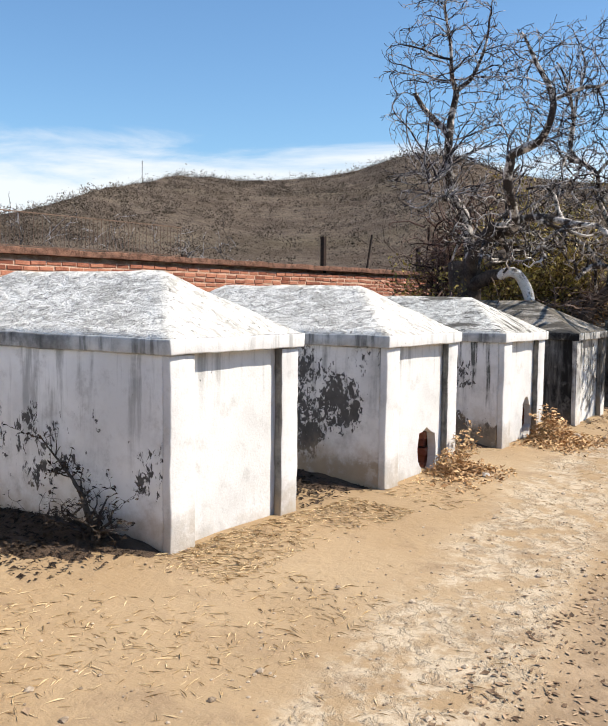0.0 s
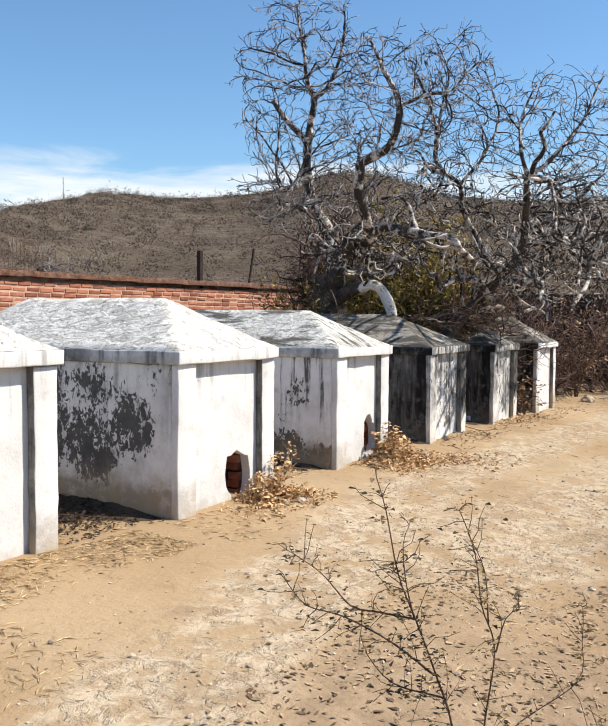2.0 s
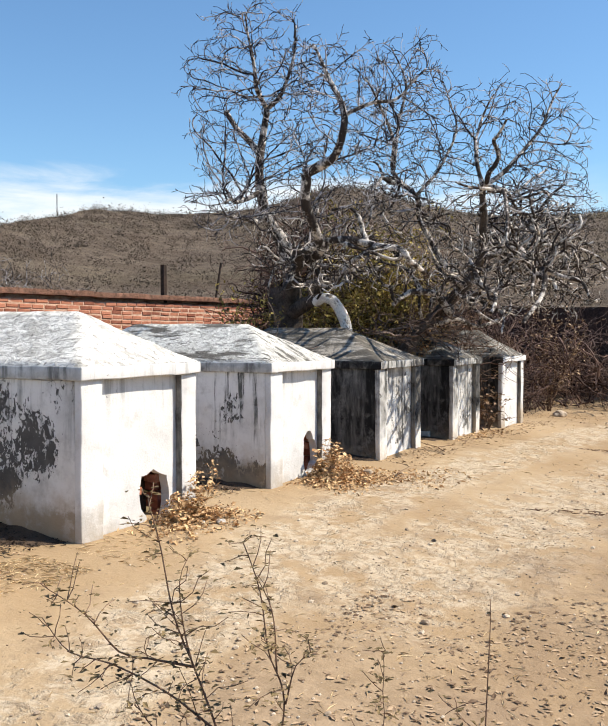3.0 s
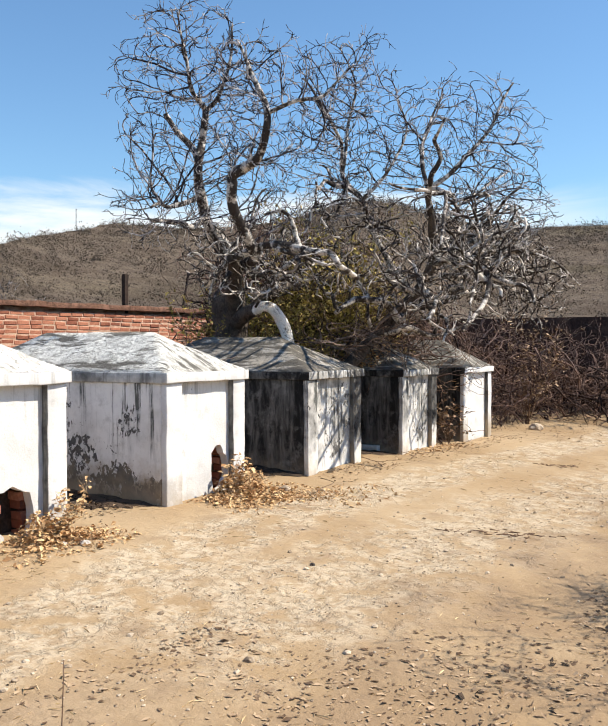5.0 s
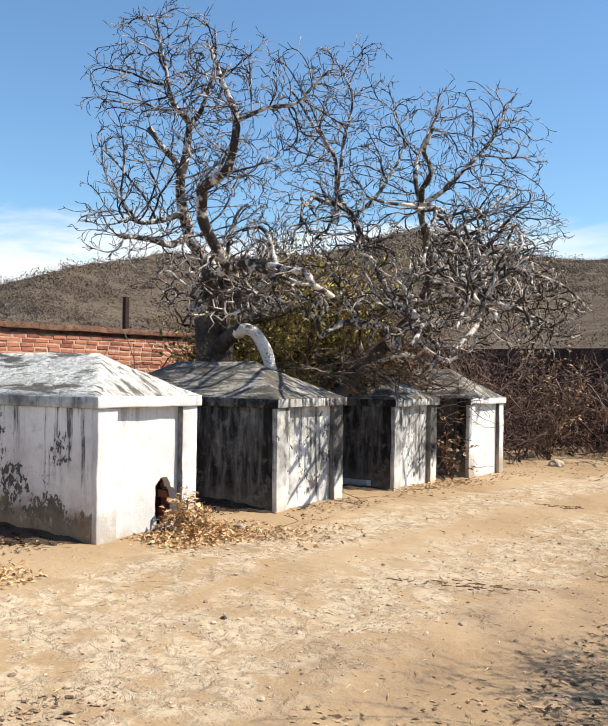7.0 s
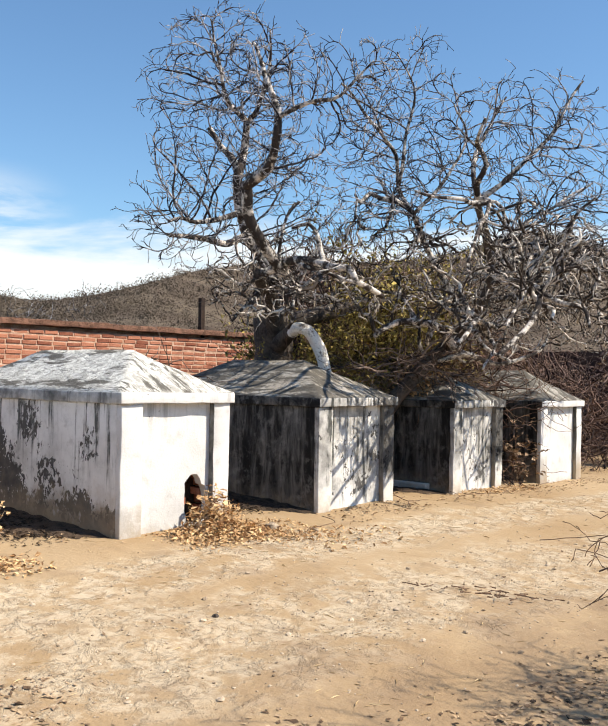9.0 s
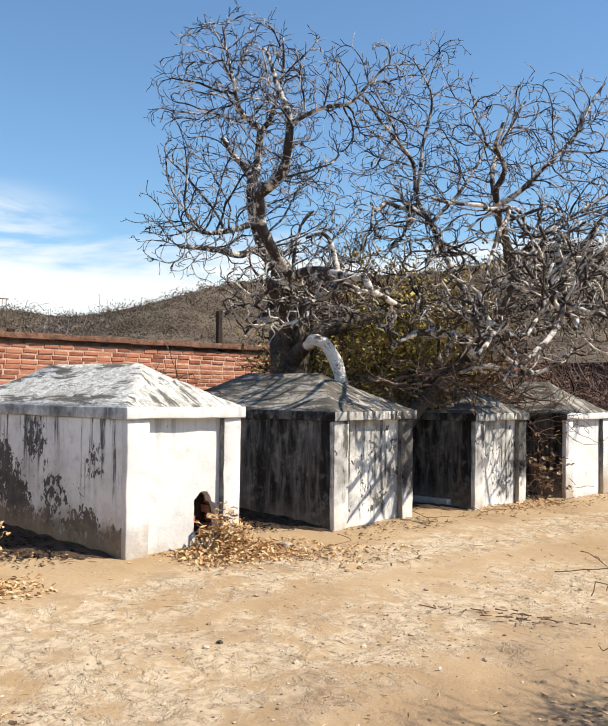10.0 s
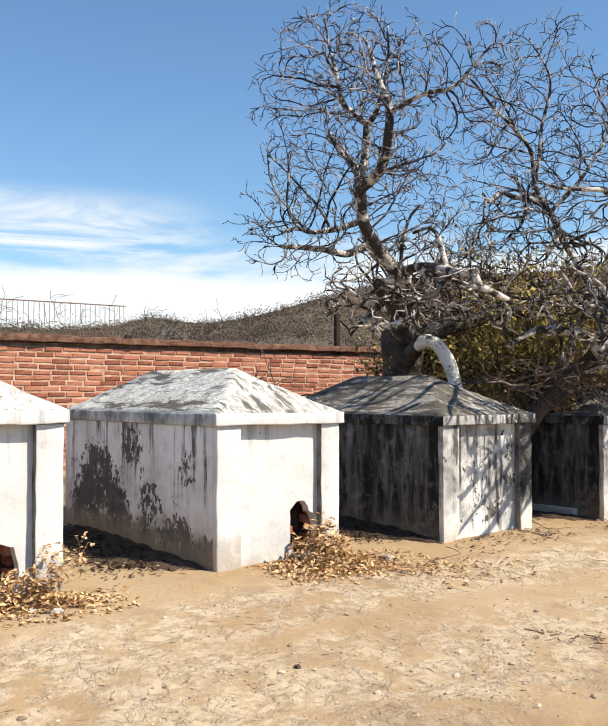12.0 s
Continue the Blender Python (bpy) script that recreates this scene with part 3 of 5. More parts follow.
# ---------- limbs ----------
def tube(verts, faces, pts, radii, sides):
    """Adds a tapered tube along pts to the lists."""
    n0, prev = len(verts), None
    for i, p in enumerate(pts):
        d = (pts[min(i + 1, len(pts) - 1)] - pts[max(i - 1, 0)]).normalized()
        if prev is None:
            prev = d.orthogonal().normalized()
        u = (prev - d * prev.dot(d))
        u = u.normalized() if u.length > 1e-4 else d.orthogonal().normalized()
        prev, v = u, d.cross(u)
        for k in range(sides):
            a = 2 * math.pi * k / sides
            verts.append(p + (u * math.cos(a) + v * math.sin(a)) * radii[i])
    for i in range(len(pts) - 1):
        for k in range(sides):
            a, b = n0 + i * sides + k, n0 + i * sides + (k + 1) % sides
            faces.append((a, b, b + sides, a + sides))
    end = n0 + (len(pts) - 1) * sides
    faces.append(tuple(range(end, end + sides)))


def smooth_path(nodes, step=0.09, wob=0.02, seed=0):
    """Catmull-Rom path through nodes with a slight wander."""
    p = [Vector(a) for a in nodes]
    p = [p[0] * 2 - p[1]] + p + [p[-1] * 2 - p[-2]]
    out_pts = []
    for i in range(1, len(p) - 2):
        n = max(2, int((p[i + 1] - p[i]).length / step))
        for k in range(n):
            t = k / n
            a, b, c, d = p[i - 1], p[i], p[i + 1], p[i + 2]
            q = 0.5 * (2 * b + (c - a) * t + (2 * a - 5 * b + 4 * c - d) * t * t + (3 * b - a - 3 * c + d) * t ** 3)
            out_pts.append(q + noise.noise_vector(q * 2.2 + Vector((seed, 0, 0))) * wob)
    out_pts.append(p[-2])
    return out_pts


def grow(rng, start, way, length, radius, level, store, up=0.25, spread=0.9):
    """A wandering branch that forks into finer ones."""
    n = max(3, int(length / (0.085 if level else 0.05)))
    pts, radii, d, p = [start], [radius], way.normalized(), start.copy()
    for i in range(n):
        d = (d + Vector((rng.gauss(0, 0.27), rng.gauss(0, 0.27), rng.gauss(0, 0.27) + up * 0.22))).normalized()
        p = p + d * (length / n)
        pts.append(p.copy())
        radii.append(radius * (1 - 0.72 * (i + 1) / n))
        if level > 0 and i > 0 and rng.random() < 0.62:
            side = d.orthogonal().normalized()
            side = (Matrix.Rotation(rng.uniform(0, 6.28), 3, d) @ side)
            grow(rng, p, d * 0.55 + side * spread * rng.uniform(0.5, 1.0), length * rng.uniform(0.35, 0.62), radii[-1] * 0.62, level - 1, store, up, spread)
    store.append((pts, radii))


def limb(name, nodes, r0, r1, parent, mat=None, seed=0, sides=9):
    pts = smooth_path(nodes, 0.07, 0.035, seed)
    n = len(pts)
    radii = [(r0 + (r1 - r0) * i / (n - 1)) * (1 + 0.18 * noise.noise(pts[i] * 5)) for i in range(n)]
    verts, faces = [], []
    tube(verts, faces, pts, radii, sides)
    raw(name, verts, faces, mat or M_BARK, parent, smooth=True)
    return pts, radii


def twig_mesh(store, parent, name, mat, label="", thin=0.0034):
    verts, faces = [], []
    for pts, radii in store:
        tube(verts, faces, pts, [max(r, thin) for r in radii], 4 if radii[0] > 0.012 else 3)
    return raw(name, verts, faces, mat, parent, label, smooth=True)


def twigs_on(paths, rng, store, count, length, up=0.25, level=2, first=0.15, radius=0.012):
    for pts, radii in paths:
        n = max(1, int(count * len(pts) * 0.07))
        for k in range(n):
            i = int((first + (1 - first) * rng.random()) * (len(pts) - 1))
            d = (pts[min(i + 1, len(pts) - 1)] - pts[max(0, i - 1)]).normalized()
            side = Matrix.Rotation(rng.uniform(0, 6.28), 3, d) @ d.orthogonal().normalized()
            grow(rng, pts[i], d * 0.45 + side, length * rng.uniform(0.5, 1.2), min(radius * rng.uniform(0.6, 1.3), radii[i] * 0.7), level, store, up)


def cloud_in(gen, blobs, shell=0.5):
    """Random points inside ellipsoids: (count, centre, radii). shell draws them towards the rim."""
    got = []
    for count, centre, radii in blobs:
        v = gen.normal(size=(count, 3))
        v /= np.linalg.norm(v, axis=1)[:, None]
        r = gen.random(count) ** (1 / (3 + 2 * shell))
        got.append(np.array(centre) + v * r[:, None] * np.array(radii))
    return np.concatenate(got)


def fork_out(gen, paths, points, step, reach, kill, wander, tip, power=2.3, keep=0.55, rounds=90, heart=None):
    """Branches that fork their way from the limbs in paths towards the points. Returns (points, radii) runs."""
    place = [np.array(p) for pts, radii in paths for p in pts[::2]]
    limit = [r for pts, radii in paths for r in radii[::2]]
    roots = len(place)
    parent = [-1] * roots
    heading = [np.zeros(3)] * roots
    first = np.array(place)
    gap = np.linalg.norm(points[:, None, :] - first[None], axis=2)
    near, dist = gap.argmin(axis=1), gap.min(axis=1)
    used = {}
    for turn in range(rounds):
        pull = {}
        for k in np.nonzero(dist < reach)[0]:
            pull.setdefault(int(near[k]), []).append(k)
        fresh = []
        for node, ks in pull.items():
            if used.get(node, 0) >= 3:
                continue
            way = points[ks] - place[node]
            way = (way / (np.linalg.norm(way, axis=1)[:, None] + 1e-9)).mean(axis=0)
            way = way / (np.linalg.norm(way) + 1e-9) + keep * heading[node] + gen.normal(size=3) * wander
            if heart is not None:
                away = place[node] - heart
                way = way + 0.45 * away / (np.linalg.norm(away) + 0.3) + np.array((0.0, 0.0, 0.12))
            way /= np.linalg.norm(way) + 1e-9
            used[node] = used.get(node, 0) + 1
            place.append(place[node] + way * step)
            parent.append(node)
            heading.append(way)
            fresh.append(len(place) - 1)
        if not fresh:
            break
        gap = np.linalg.norm(points[:, None, :] - np.array([place[f] for f in fresh])[None], axis=2)
        best = gap.argmin(axis=1)
        low = gap[np.arange(len(points)), best]
        closer = low < dist
        near = np.where(closer, np.array(fresh)[best], near)
        dist = np.where(closer, low, dist)
        stay = dist > kill
        points, near, dist = points[stay], near[stay], dist[stay]
        if not len(points):
            break
    load = [0.0] * len(place)
    heir = [-1] * len(place)
    for k in range(len(place) - 1, roots - 1, -1):
        load[k] = load[k] or 1.0
        load[parent[k]] += load[k]
        if heir[parent[k]] < 0 or load[heir[parent[k]]] < load[k]:
            heir[parent[k]] = k
    runs = []
    for k in range(roots, len(place)):
        if parent[k] >= roots and heir[parent[k]] == k:
            continue
        chain = [parent[k], k]
        while heir[chain[-1]] >= 0:
            chain.append(heir[chain[-1]])
        cap = limit[parent[k]] * 0.75 if parent[k] < roots else 1.0
        radii = [min(cap, tip * max(1.0, load[c]) ** (1 / power)) for c in chain[1:]]
        runs.append(([Vector(place[c]) for c in chain], [radii[0]] + radii))
    return runs


def spurs(rng, runs, count, length, radius, up=0.5):
    """Short hooked twigs set along the runs."""
    store = []
    for pts, radii in runs:
        for k in range(len(pts)):
            if rng.random() < count:
                d = (pts[min(k + 1, len(pts) - 1)] - pts[max(0, k - 1)]).normalized()
                side = Matrix.Rotation(rng.uniform(0, 6.28), 3, d) @ d.orthogonal().normalized()
                grow(rng, pts[k], d * 1.1 + side, length * rng.uniform(0.4, 1.3), radius, 0, store, up)
    return store


def crooked(tree, rng, start, way, length, r0, seed):
    """A stubby contorted limb with abrupt bends."""
    p, d, nodes = Vector(start), Vector(way).normalized(), [Vector(start)]
    for k in range(max(3, int(length / 0.22))):
        d = (d + Vector((rng.gauss(0, 0.55), rng.gauss(0, 0.55), rng.gauss(0.05, 0.5)))).normalized()
        p = p + d * rng.uniform(0.15, 0.28)
        nodes.append(p.copy())
    return limb("limb", nodes, r0, r0 * 0.4, tree, None, seed, 7)


def bare_tree_left():
    tree = new("bare_tree")
    tree.location = (8.2, 2.4, ground_z(8.2, 2.4))
    tagged(tree, "leafless pale-barked tree leaning over the tombs from a dark stump", "tree")

    def at(nodes):
        return [Vector(p) - tree.location for p in nodes]

    limb("trunk", at([(8.3, 2.5, -0.1), (8.21, 2.42, 0.8), (8.20, 2.40, 1.4), (8.17, 2.40, 1.86)]), 0.26, 0.22, tree, M_BARKDARK, 1, 12)
    limb("limb", at([(8.12, 2.3, 1.5), (7.95, 1.95, 1.66), (7.76, 1.66, 1.70)]), 0.10, 0.075, tree, M_BARKDARK, 2)
    limb("limb", at([(7.77, 1.68, 1.68), (7.70, 1.56, 1.72), (7.79, 1.47, 1.69), (7.86, 1.38, 1.52), (7.89, 1.32, 1.36), (7.93, 1.28, 1.15)]), 0.072, 0.06, tree, M_PALE, 2)
    limb("limb", at([(8.15, 2.36, 1.5), (7.95, 2.16, 1.86), (7.5, 1.8, 2.12), (7.05, 1.47, 2.24)]), 0.12, 0.07, tree, M_BARKDARK, 77, 11)
    limb("limb", at([(8.2, 2.36, 1.7), (8.75, 2.2, 1.95), (9.35, 2.0, 2.1), (9.9, 1.75, 2.2)]), 0.12, 0.06, tree, M_BARKDARK, 78, 11)
    main = []
    for i, (nodes, r0, r1) in enumerate((
        ([(8.17, 2.40, 1.7), (8.11, 2.27, 1.95), (8.09, 2.38, 2.42), (7.79, 2.46, 2.79)], 0.10, 0.075),
        ([(7.79, 2.46, 2.79), (7.62, 2.40, 3.10), (7.49, 2.34, 3.42), (7.62, 2.38, 3.72), (7.59, 2.29, 4.07)], 0.07, 0.04),
        ([(7.52, 2.36, 3.48), (7.70, 2.61, 3.73), (7.60, 2.75, 3.90), (7.53, 2.88, 4.10)], 0.048, 0.03),
        ([(7.59, 2.29, 4.07), (7.35, 2.20, 4.12), (7.13, 2.11, 4.22), (6.95, 2.08, 4.60), (6.88, 2.12, 5.00)], 0.034, 0.009),
        ([(7.59, 2.29, 4.07), (7.52, 2.03, 4.20), (7.50, 1.85, 4.55), (7.42, 1.75, 4.95)], 0.032, 0.009),
        ([(7.79, 2.46, 2.79), (7.20, 2.20, 2.62), (6.50, 1.95, 2.60), (6.15, 1.85, 2.56)], 0.05, 0.018),
        ([(7.64, 2.41, 3.05), (7.00, 2.25, 2.84), (6.50, 2.05, 2.78), (6.20, 1.90, 2.70)], 0.038, 0.014),
        ([(7.50, 1.80, 2.12), (7.22, 1.30, 2.22), (6.82, 1.12, 2.40), (6.52, 1.07, 2.66), (6.40, 0.99, 2.97)], 0.075, 0.055),
        ([(6.40, 0.99, 2.97), (6.38, 0.80, 3.04), (6.34, 0.60, 3.12), (6.28, 0.46, 3.34), (6.30, 0.48, 3.60), (6.33, 0.68, 3.95), (6.36, 0.88, 4.30)], 0.056, 0.012),
        ([(6.28, 0.45, 3.50), (6.45, 0.22, 3.62), (6.62, 0.02, 3.68), (6.82, -0.20, 4.0)], 0.024, 0.008),
        ([(7.09, 1.50, 2.23), (7.05, 1.00, 2.34), (7.11, 0.60, 2.29), (6.92, 0.10, 2.15), (6.89, 0.00, 2.04), (7.25, 0.00, 1.94)], 0.05, 0.026),
        ([(7.37, 1.70, 2.12), (7.03, 1.60, 1.94), (6.71, 1.50, 1.72)], 0.035, 0.012),
    )):
        main.append(limb("limb", at(nodes), r0, r1, tree, None, 3 + i))
    rng, gen = random.Random(11), np.random.default_rng(11)
    for k in range(12):
        pts, radii = main[(0, 10, 7, 0, 10, 7, 10, 0, 10, 7, 10, 7)[k]]
        main.append(crooked(tree, rng, pts[int(rng.uniform(0.05, 0.6) * len(pts))], (rng.gauss(0.4, 0.6), rng.gauss(-0.2, 0.6), rng.gauss(0.0, 0.4)), rng.uniform(0.7, 1.3), rng.uniform(0.022, 0.036), 80 + k))
    shift = np.array(tree.location)
    tall = cloud_in(gen, [(560, (7.03, 2.07, 3.98), (0.92, 0.92, 1.2)), (210, (6.42, 1.9, 2.75), (0.72, 0.65, 0.48)), (60, (7.9, 1.9, 3.2), (0.45, 0.5, 0.5))], 0.1) - shift
    runs = fork_out(gen, main[1:7], tall, 0.05, 0.6, 0.07, 0.17, 0.0040, 2.2, 1.0, heart=np.array((7.55, 2.35, 2.95)) - shift)
    near = cloud_in(gen, [(270, (6.42, 0.62, 3.62), (0.68, 0.75, 0.78)), (100, (6.85, 0.0, 3.75), (0.5, 0.45, 0.55)), (130, (6.95, 0.95, 2.95), (0.6, 0.6, 0.6))], 0.1) - shift
    runs += fork_out(gen, main[7:10], near, 0.05, 0.6, 0.07, 0.17, 0.0037, 2.2, 1.0, heart=np.array((6.5, 1.05, 2.7)) - shift)
    runs += spurs(rng, runs, 0.5, 0.12, 0.0038)
    twig_mesh(runs, tree, "crown", M_TWIG, "fine grey leafless twigs")
    low = cloud_in(gen, [(330, (7.4, 1.5, 2.25), (0.85, 0.85, 0.45)), (60, (6.7, 0.9, 1.95), (0.7, 0.6, 0.3))]) - shift
    runs = fork_out(gen, main[:1] + main[7:8] + main[10:], low, 0.08, 0.7, 0.10, 0.55, 0.0085, 2.2)
    runs += spurs(rng, runs, 0.5, 0.16, 0.0055, 0.3)
    twig_mesh(runs, tree, "tangle", M_BARK, "contorted pale low branches")["kind"] = "stuff"


def bare_tree_right():
    tree = new("bare_tree")
    tree.location = (8.62, 1.35, ground_z(8.62, 1.35))
    tagged(tree, "leafless grey tree spreading low over the stained tombs", "tree")

    def at(nodes):
        return [Vector(p) - tree.location for p in nodes]

    limb("trunk", at([(8.62, 1.35, -0.15), (8.7, 1.25, 0.6), (9.05, 0.95, 1.2), (9.35, 0.7, 1.6), (9.40, 0.40, 1.9), (9.30, 0.10, 2.31), (9.00, 0.00, 2.70), (8.61, -0.15, 3.03)]), 0.115, 0.036, tree, M_BARKDARK, 31, 12)
    main = []
    for i, (nodes, r0, r1) in enumerate((
        ([(8.61, -0.15, 3.03), (8.77, -0.40, 3.25), (9.17, -0.60, 3.69), (9.61, -0.80, 4.39)], 0.045, 0.01),
        ([(8.61, -0.15, 3.03), (8.77, 0.00, 3.50), (9.17, 0.10, 3.96), (9.39, 0.00, 4.33)], 0.04, 0.01),
        ([(9.40, 0.40, 1.84), (9.30, 0.70, 2.29), (9.11, 0.90, 2.78), (8.76, 0.80, 3.02), (9.17, 1.30, 3.40), (8.95, 1.20, 3.79), (8.20, 1.00, 4.03), (7.75, 1.00, 4.28)], 0.058, 0.012),
        ([(9.17, 1.30, 3.40), (9.25, 1.30, 4.09), (9.30, 1.20, 4.61), (9.08, 1.30, 5.05)], 0.035, 0.008),
        ([(8.76, 0.80, 3.02), (9.08, 0.60, 3.41), (9.34, 0.50, 3.95), (9.11, 0.50, 4.28)], 0.035, 0.01),
        ([(9.40, 0.60, 1.66), (9.20, 0.50, 1.55), (9.00, 0.60, 1.76), (8.54, 0.70, 1.79), (8.12, 0.80, 1.62)], 0.075, 0.03),
        ([(9.32, 0.10, 2.20), (9.77, -0.10, 2.50), (10.27, -0.30, 2.72), (11.09, -0.40, 2.92)], 0.05, 0.012),
        ([(9.40, 0.20, 2.05), (9.99, 0.00, 2.13), (10.82, -0.20, 2.15), (12.25, -0.30, 1.92)], 0.05, 0.012),
        ([(9.42, 0.40, 1.79), (10.15, 0.20, 1.86), (10.77, 0.10, 2.07), (11.78, 0.00, 2.46)], 0.05, 0.012),
        ([(9.32, 0.12, 2.25), (8.95, -0.45, 2.25), (8.35, -0.85, 2.02), (7.7, -1.05, 1.66)], 0.05, 0.012),
        ([(9.35, 0.10, 2.30), (9.85, -0.55, 2.42), (10.3, -1.05, 2.3), (10.7, -1.3, 2.0)], 0.045, 0.012),
        ([(8.61, -0.15, 3.03), (8.25, -0.5, 2.9), (7.75, -0.75, 2.6), (7.3, -0.9, 2.2)], 0.04, 0.012),
        ([(9.36, 0.45, 1.75), (8.9, -0.1, 1.62), (8.5, -0.45, 1.5), (8.05, -0.6, 1.28)], 0.045, 0.012),
        ([(8.95, -0.45, 2.25), (8.6, -0.85, 2.05), (8.25, -1.0, 1.75), (7.75, -0.95, 1.4)], 0.055, 0.022),
        ([(8.9, -0.1, 1.62), (8.4, -0.35, 1.75), (7.95, -0.55, 1.72), (7.55, -0.65, 1.5)], 0.055, 0.022),
        ([(9.40, 0.60, 1.52), (10.0, 0.40, 1.38), (10.51, 0.20, 1.54), (11.0, 0.3, 1.75)], 0.045, 0.015),
        ([(9.2, 0.08, 2.42), (9.8, 0.2, 2.85), (10.5, 0.05, 3.25), (11.2, -0.15, 3.65)], 0.045, 0.01),
        ([(9.32, 0.10, 2.26), (10.1, 0.3, 2.6), (11.0, 0.2, 2.8), (11.9, 0.1, 3.0)], 0.045, 0.01),
    )):
        main.append(limb("limb", at(nodes), r0 * 0.72, r1, tree, None, 40 + i))
    rng = random.Random(12)
    for k in range(26):
        pts, radii = main[(2, 5, 6, 7, 8, 15, 10, 11, 12, 9, 13, 14)[k % 12]]
        main.append(crooked(tree, rng, pts[int(rng.uniform(0.05, 0.6) * len(pts))], (rng.gauss(-0.2, 0.8), rng.gauss(0, 0.7), rng.gauss(0.0, 0.5)), rng.uniform(0.6, 1.3), rng.uniform(0.022, 0.042), 120 + k))
    gen, shift = np.random.default_rng(12), np.array(tree.location)
    crown = cloud_in(gen, [(330, (8.95, 1.05, 4.05), (0.85, 0.8, 1.05)), (430, (9.25, -0.3, 3.55), (1.05, 1.0, 0.9)), (190, (8.3, 0.8, 3.1), (0.8, 0.7, 0.6)), (380, (10.4, -0.25, 2.95), (0.9, 0.8, 0.6))], 0.1) - shift
    runs = fork_out(gen, main[:5] + main[16:18], crown, 0.055, 0.7, 0.075, 0.17, 0.0040, 2.2, 1.0, heart=np.array((9.1, 0.45, 2.3)) - shift)
    runs += spurs(rng, runs, 0.5, 0.13, 0.0040)
    twig_mesh(runs, tree, "crown", M_TWIG, "fine grey leafless twigs")
    low = cloud_in(gen, [(360, (8.6, 0.7, 2.35), (1.2, 1.0, 0.7)), (400, (9.6, -0.1, 2.35), (1.2, 1.1, 0.7)), (420, (10.8, -0.3, 2.15), (1.2, 0.8, 0.55)), (200, (8.4, -0.3, 1.9), (0.9, 0.7, 0.45)), (120, (8.5, -0.95, 2.4), (0.75, 0.5, 0.5)), (90, (11.4, -0.3, 1.75), (0.8, 0.6, 0.3))]) - shift
    runs = fork_out(gen, main[5:16] + main[18:], low, 0.08, 0.7, 0.10, 0.5, 0.0085, 2.2)
    stout = cloud_in(gen, [(60, (8.5, -0.9, 2.4), (0.8, 0.5, 0.5)), (60, (9.7, -0.4, 2.3), (1.0, 0.7, 0.5))]) - shift
    runs += fork_out(gen, main[9:15], stout, 0.09, 0.9, 0.13, 0.5, 0.015, 2.6)
    runs += spurs(rng, runs, 0.45, 0.17, 0.0055, 0.3)
    twig_mesh(runs, tree, "tangle", M_BARK, "contorted pale low branches")["kind"] = "stuff"


bare_tree_left()
bare_tree_right()


# ---------- dead brush and thickets ----------
def tangle(name, label, mat, spots, count, length, radius, rise, seed, level=1, category="brush"):
    """A mass of dead branches. spots: (x0, x1, y0, y1, top) boxes on the ground."""
    rng, store = random.Random(seed), []
    for k in range(count):
        x0, x1, y0, y1, top = spots[k % len(spots)]
        x, y = rng.uniform(x0, x1), rng.uniform(y0, y1)
        p = Vector((x, y, ground_z(x, y) + rng.random() ** 1.3 * top))
        d = Vector((rng.gauss(0, 1), rng.gauss(0, 1), rng.gauss(rise, 0.6)))
        grow(rng, p, d, length * rng.uniform(0.5, 1.3), radius * rng.uniform(0.5, 1.6), level, store, rng.uniform(-0.7, 0.4), 1.0)
    ob = twig_mesh(store, None, name, mat)
    return tagged(ob, label, category, kind="stuff")


tangle("brush_pile", "heap of dead brown branches against the end wall", M_BRUSH,
       [(14.2, 19.2, 2.2, 4.4, 1.75), (16.5, 19.2, 4.0, 6.0, 1.7), (14.5, 19.3, 0.6, 3.0, 1.4), (16.0, 19.3, -2.5, 1.2, 1.2), (17.3, 19.3, -6, -1, 1.0)], 1500, 0.9, 0.019, 0.1, 21)
tangle("thicket", "dark leafless thicket behind the tombs", M_BRUSH,
       [(9.9, 13.2, 2.95, 3.3, 2.0), (12.2, 15.5, 3.2, 4.3, 1.9), (10.35, 11.05, 1.0, 3.2, 1.8), (12.7, 14.5, 1.2, 3.2, 1.5), (8.95, 10.4, 2.95, 3.4, 2.6), (9.3, 10.4, 3.0, 3.6, 2.3), (9.6, 12.2, 3.0, 3.9, 2.9), (10.4, 13.0, 3.0, 4.2, 2.7)], 1900, 0.9, 0.016, 0.3, 22)
tangle("wall_weeds", "leafless weeds rising behind the brick wall", M_TWIG,
       [(4.0, 8.6, 6.9, 7.9, 2.0), (7.4, 9.2, 6.9, 7.6, 2.05), (1.5, 7.5, 6.7, 7.2, 2.1)], 330, 0.5, 0.005, 1.6, 23)


def leaf_cloud(verts, faces, rng, place, size, flat=0.25, slim=1.0, curl=0.5):
    """One small creased leaf."""
    a = Vector((rng.gauss(0, 1), rng.gauss(0, 1), rng.gauss(0, flat)))
    a = a.normalized() * size
    b = a.cross(Vector((rng.gauss(0, flat), rng.gauss(0, flat), 1))).normalized() * size * rng.uniform(0.35, 0.6) * slim
    up = Vector((0, 0, size * rng.uniform(0.05, 0.5) * curl * 2))
    n = len(verts)
    verts += [place - a, place + b + up + a * rng.uniform(-0.3, 0.3), place + a, place - b * rng.uniform(0.5, 1.5) + up * rng.random() + a * rng.uniform(-0.3, 0.3)]
    faces += [(n, n + 1, n + 2), (n, n + 2, n + 3)]


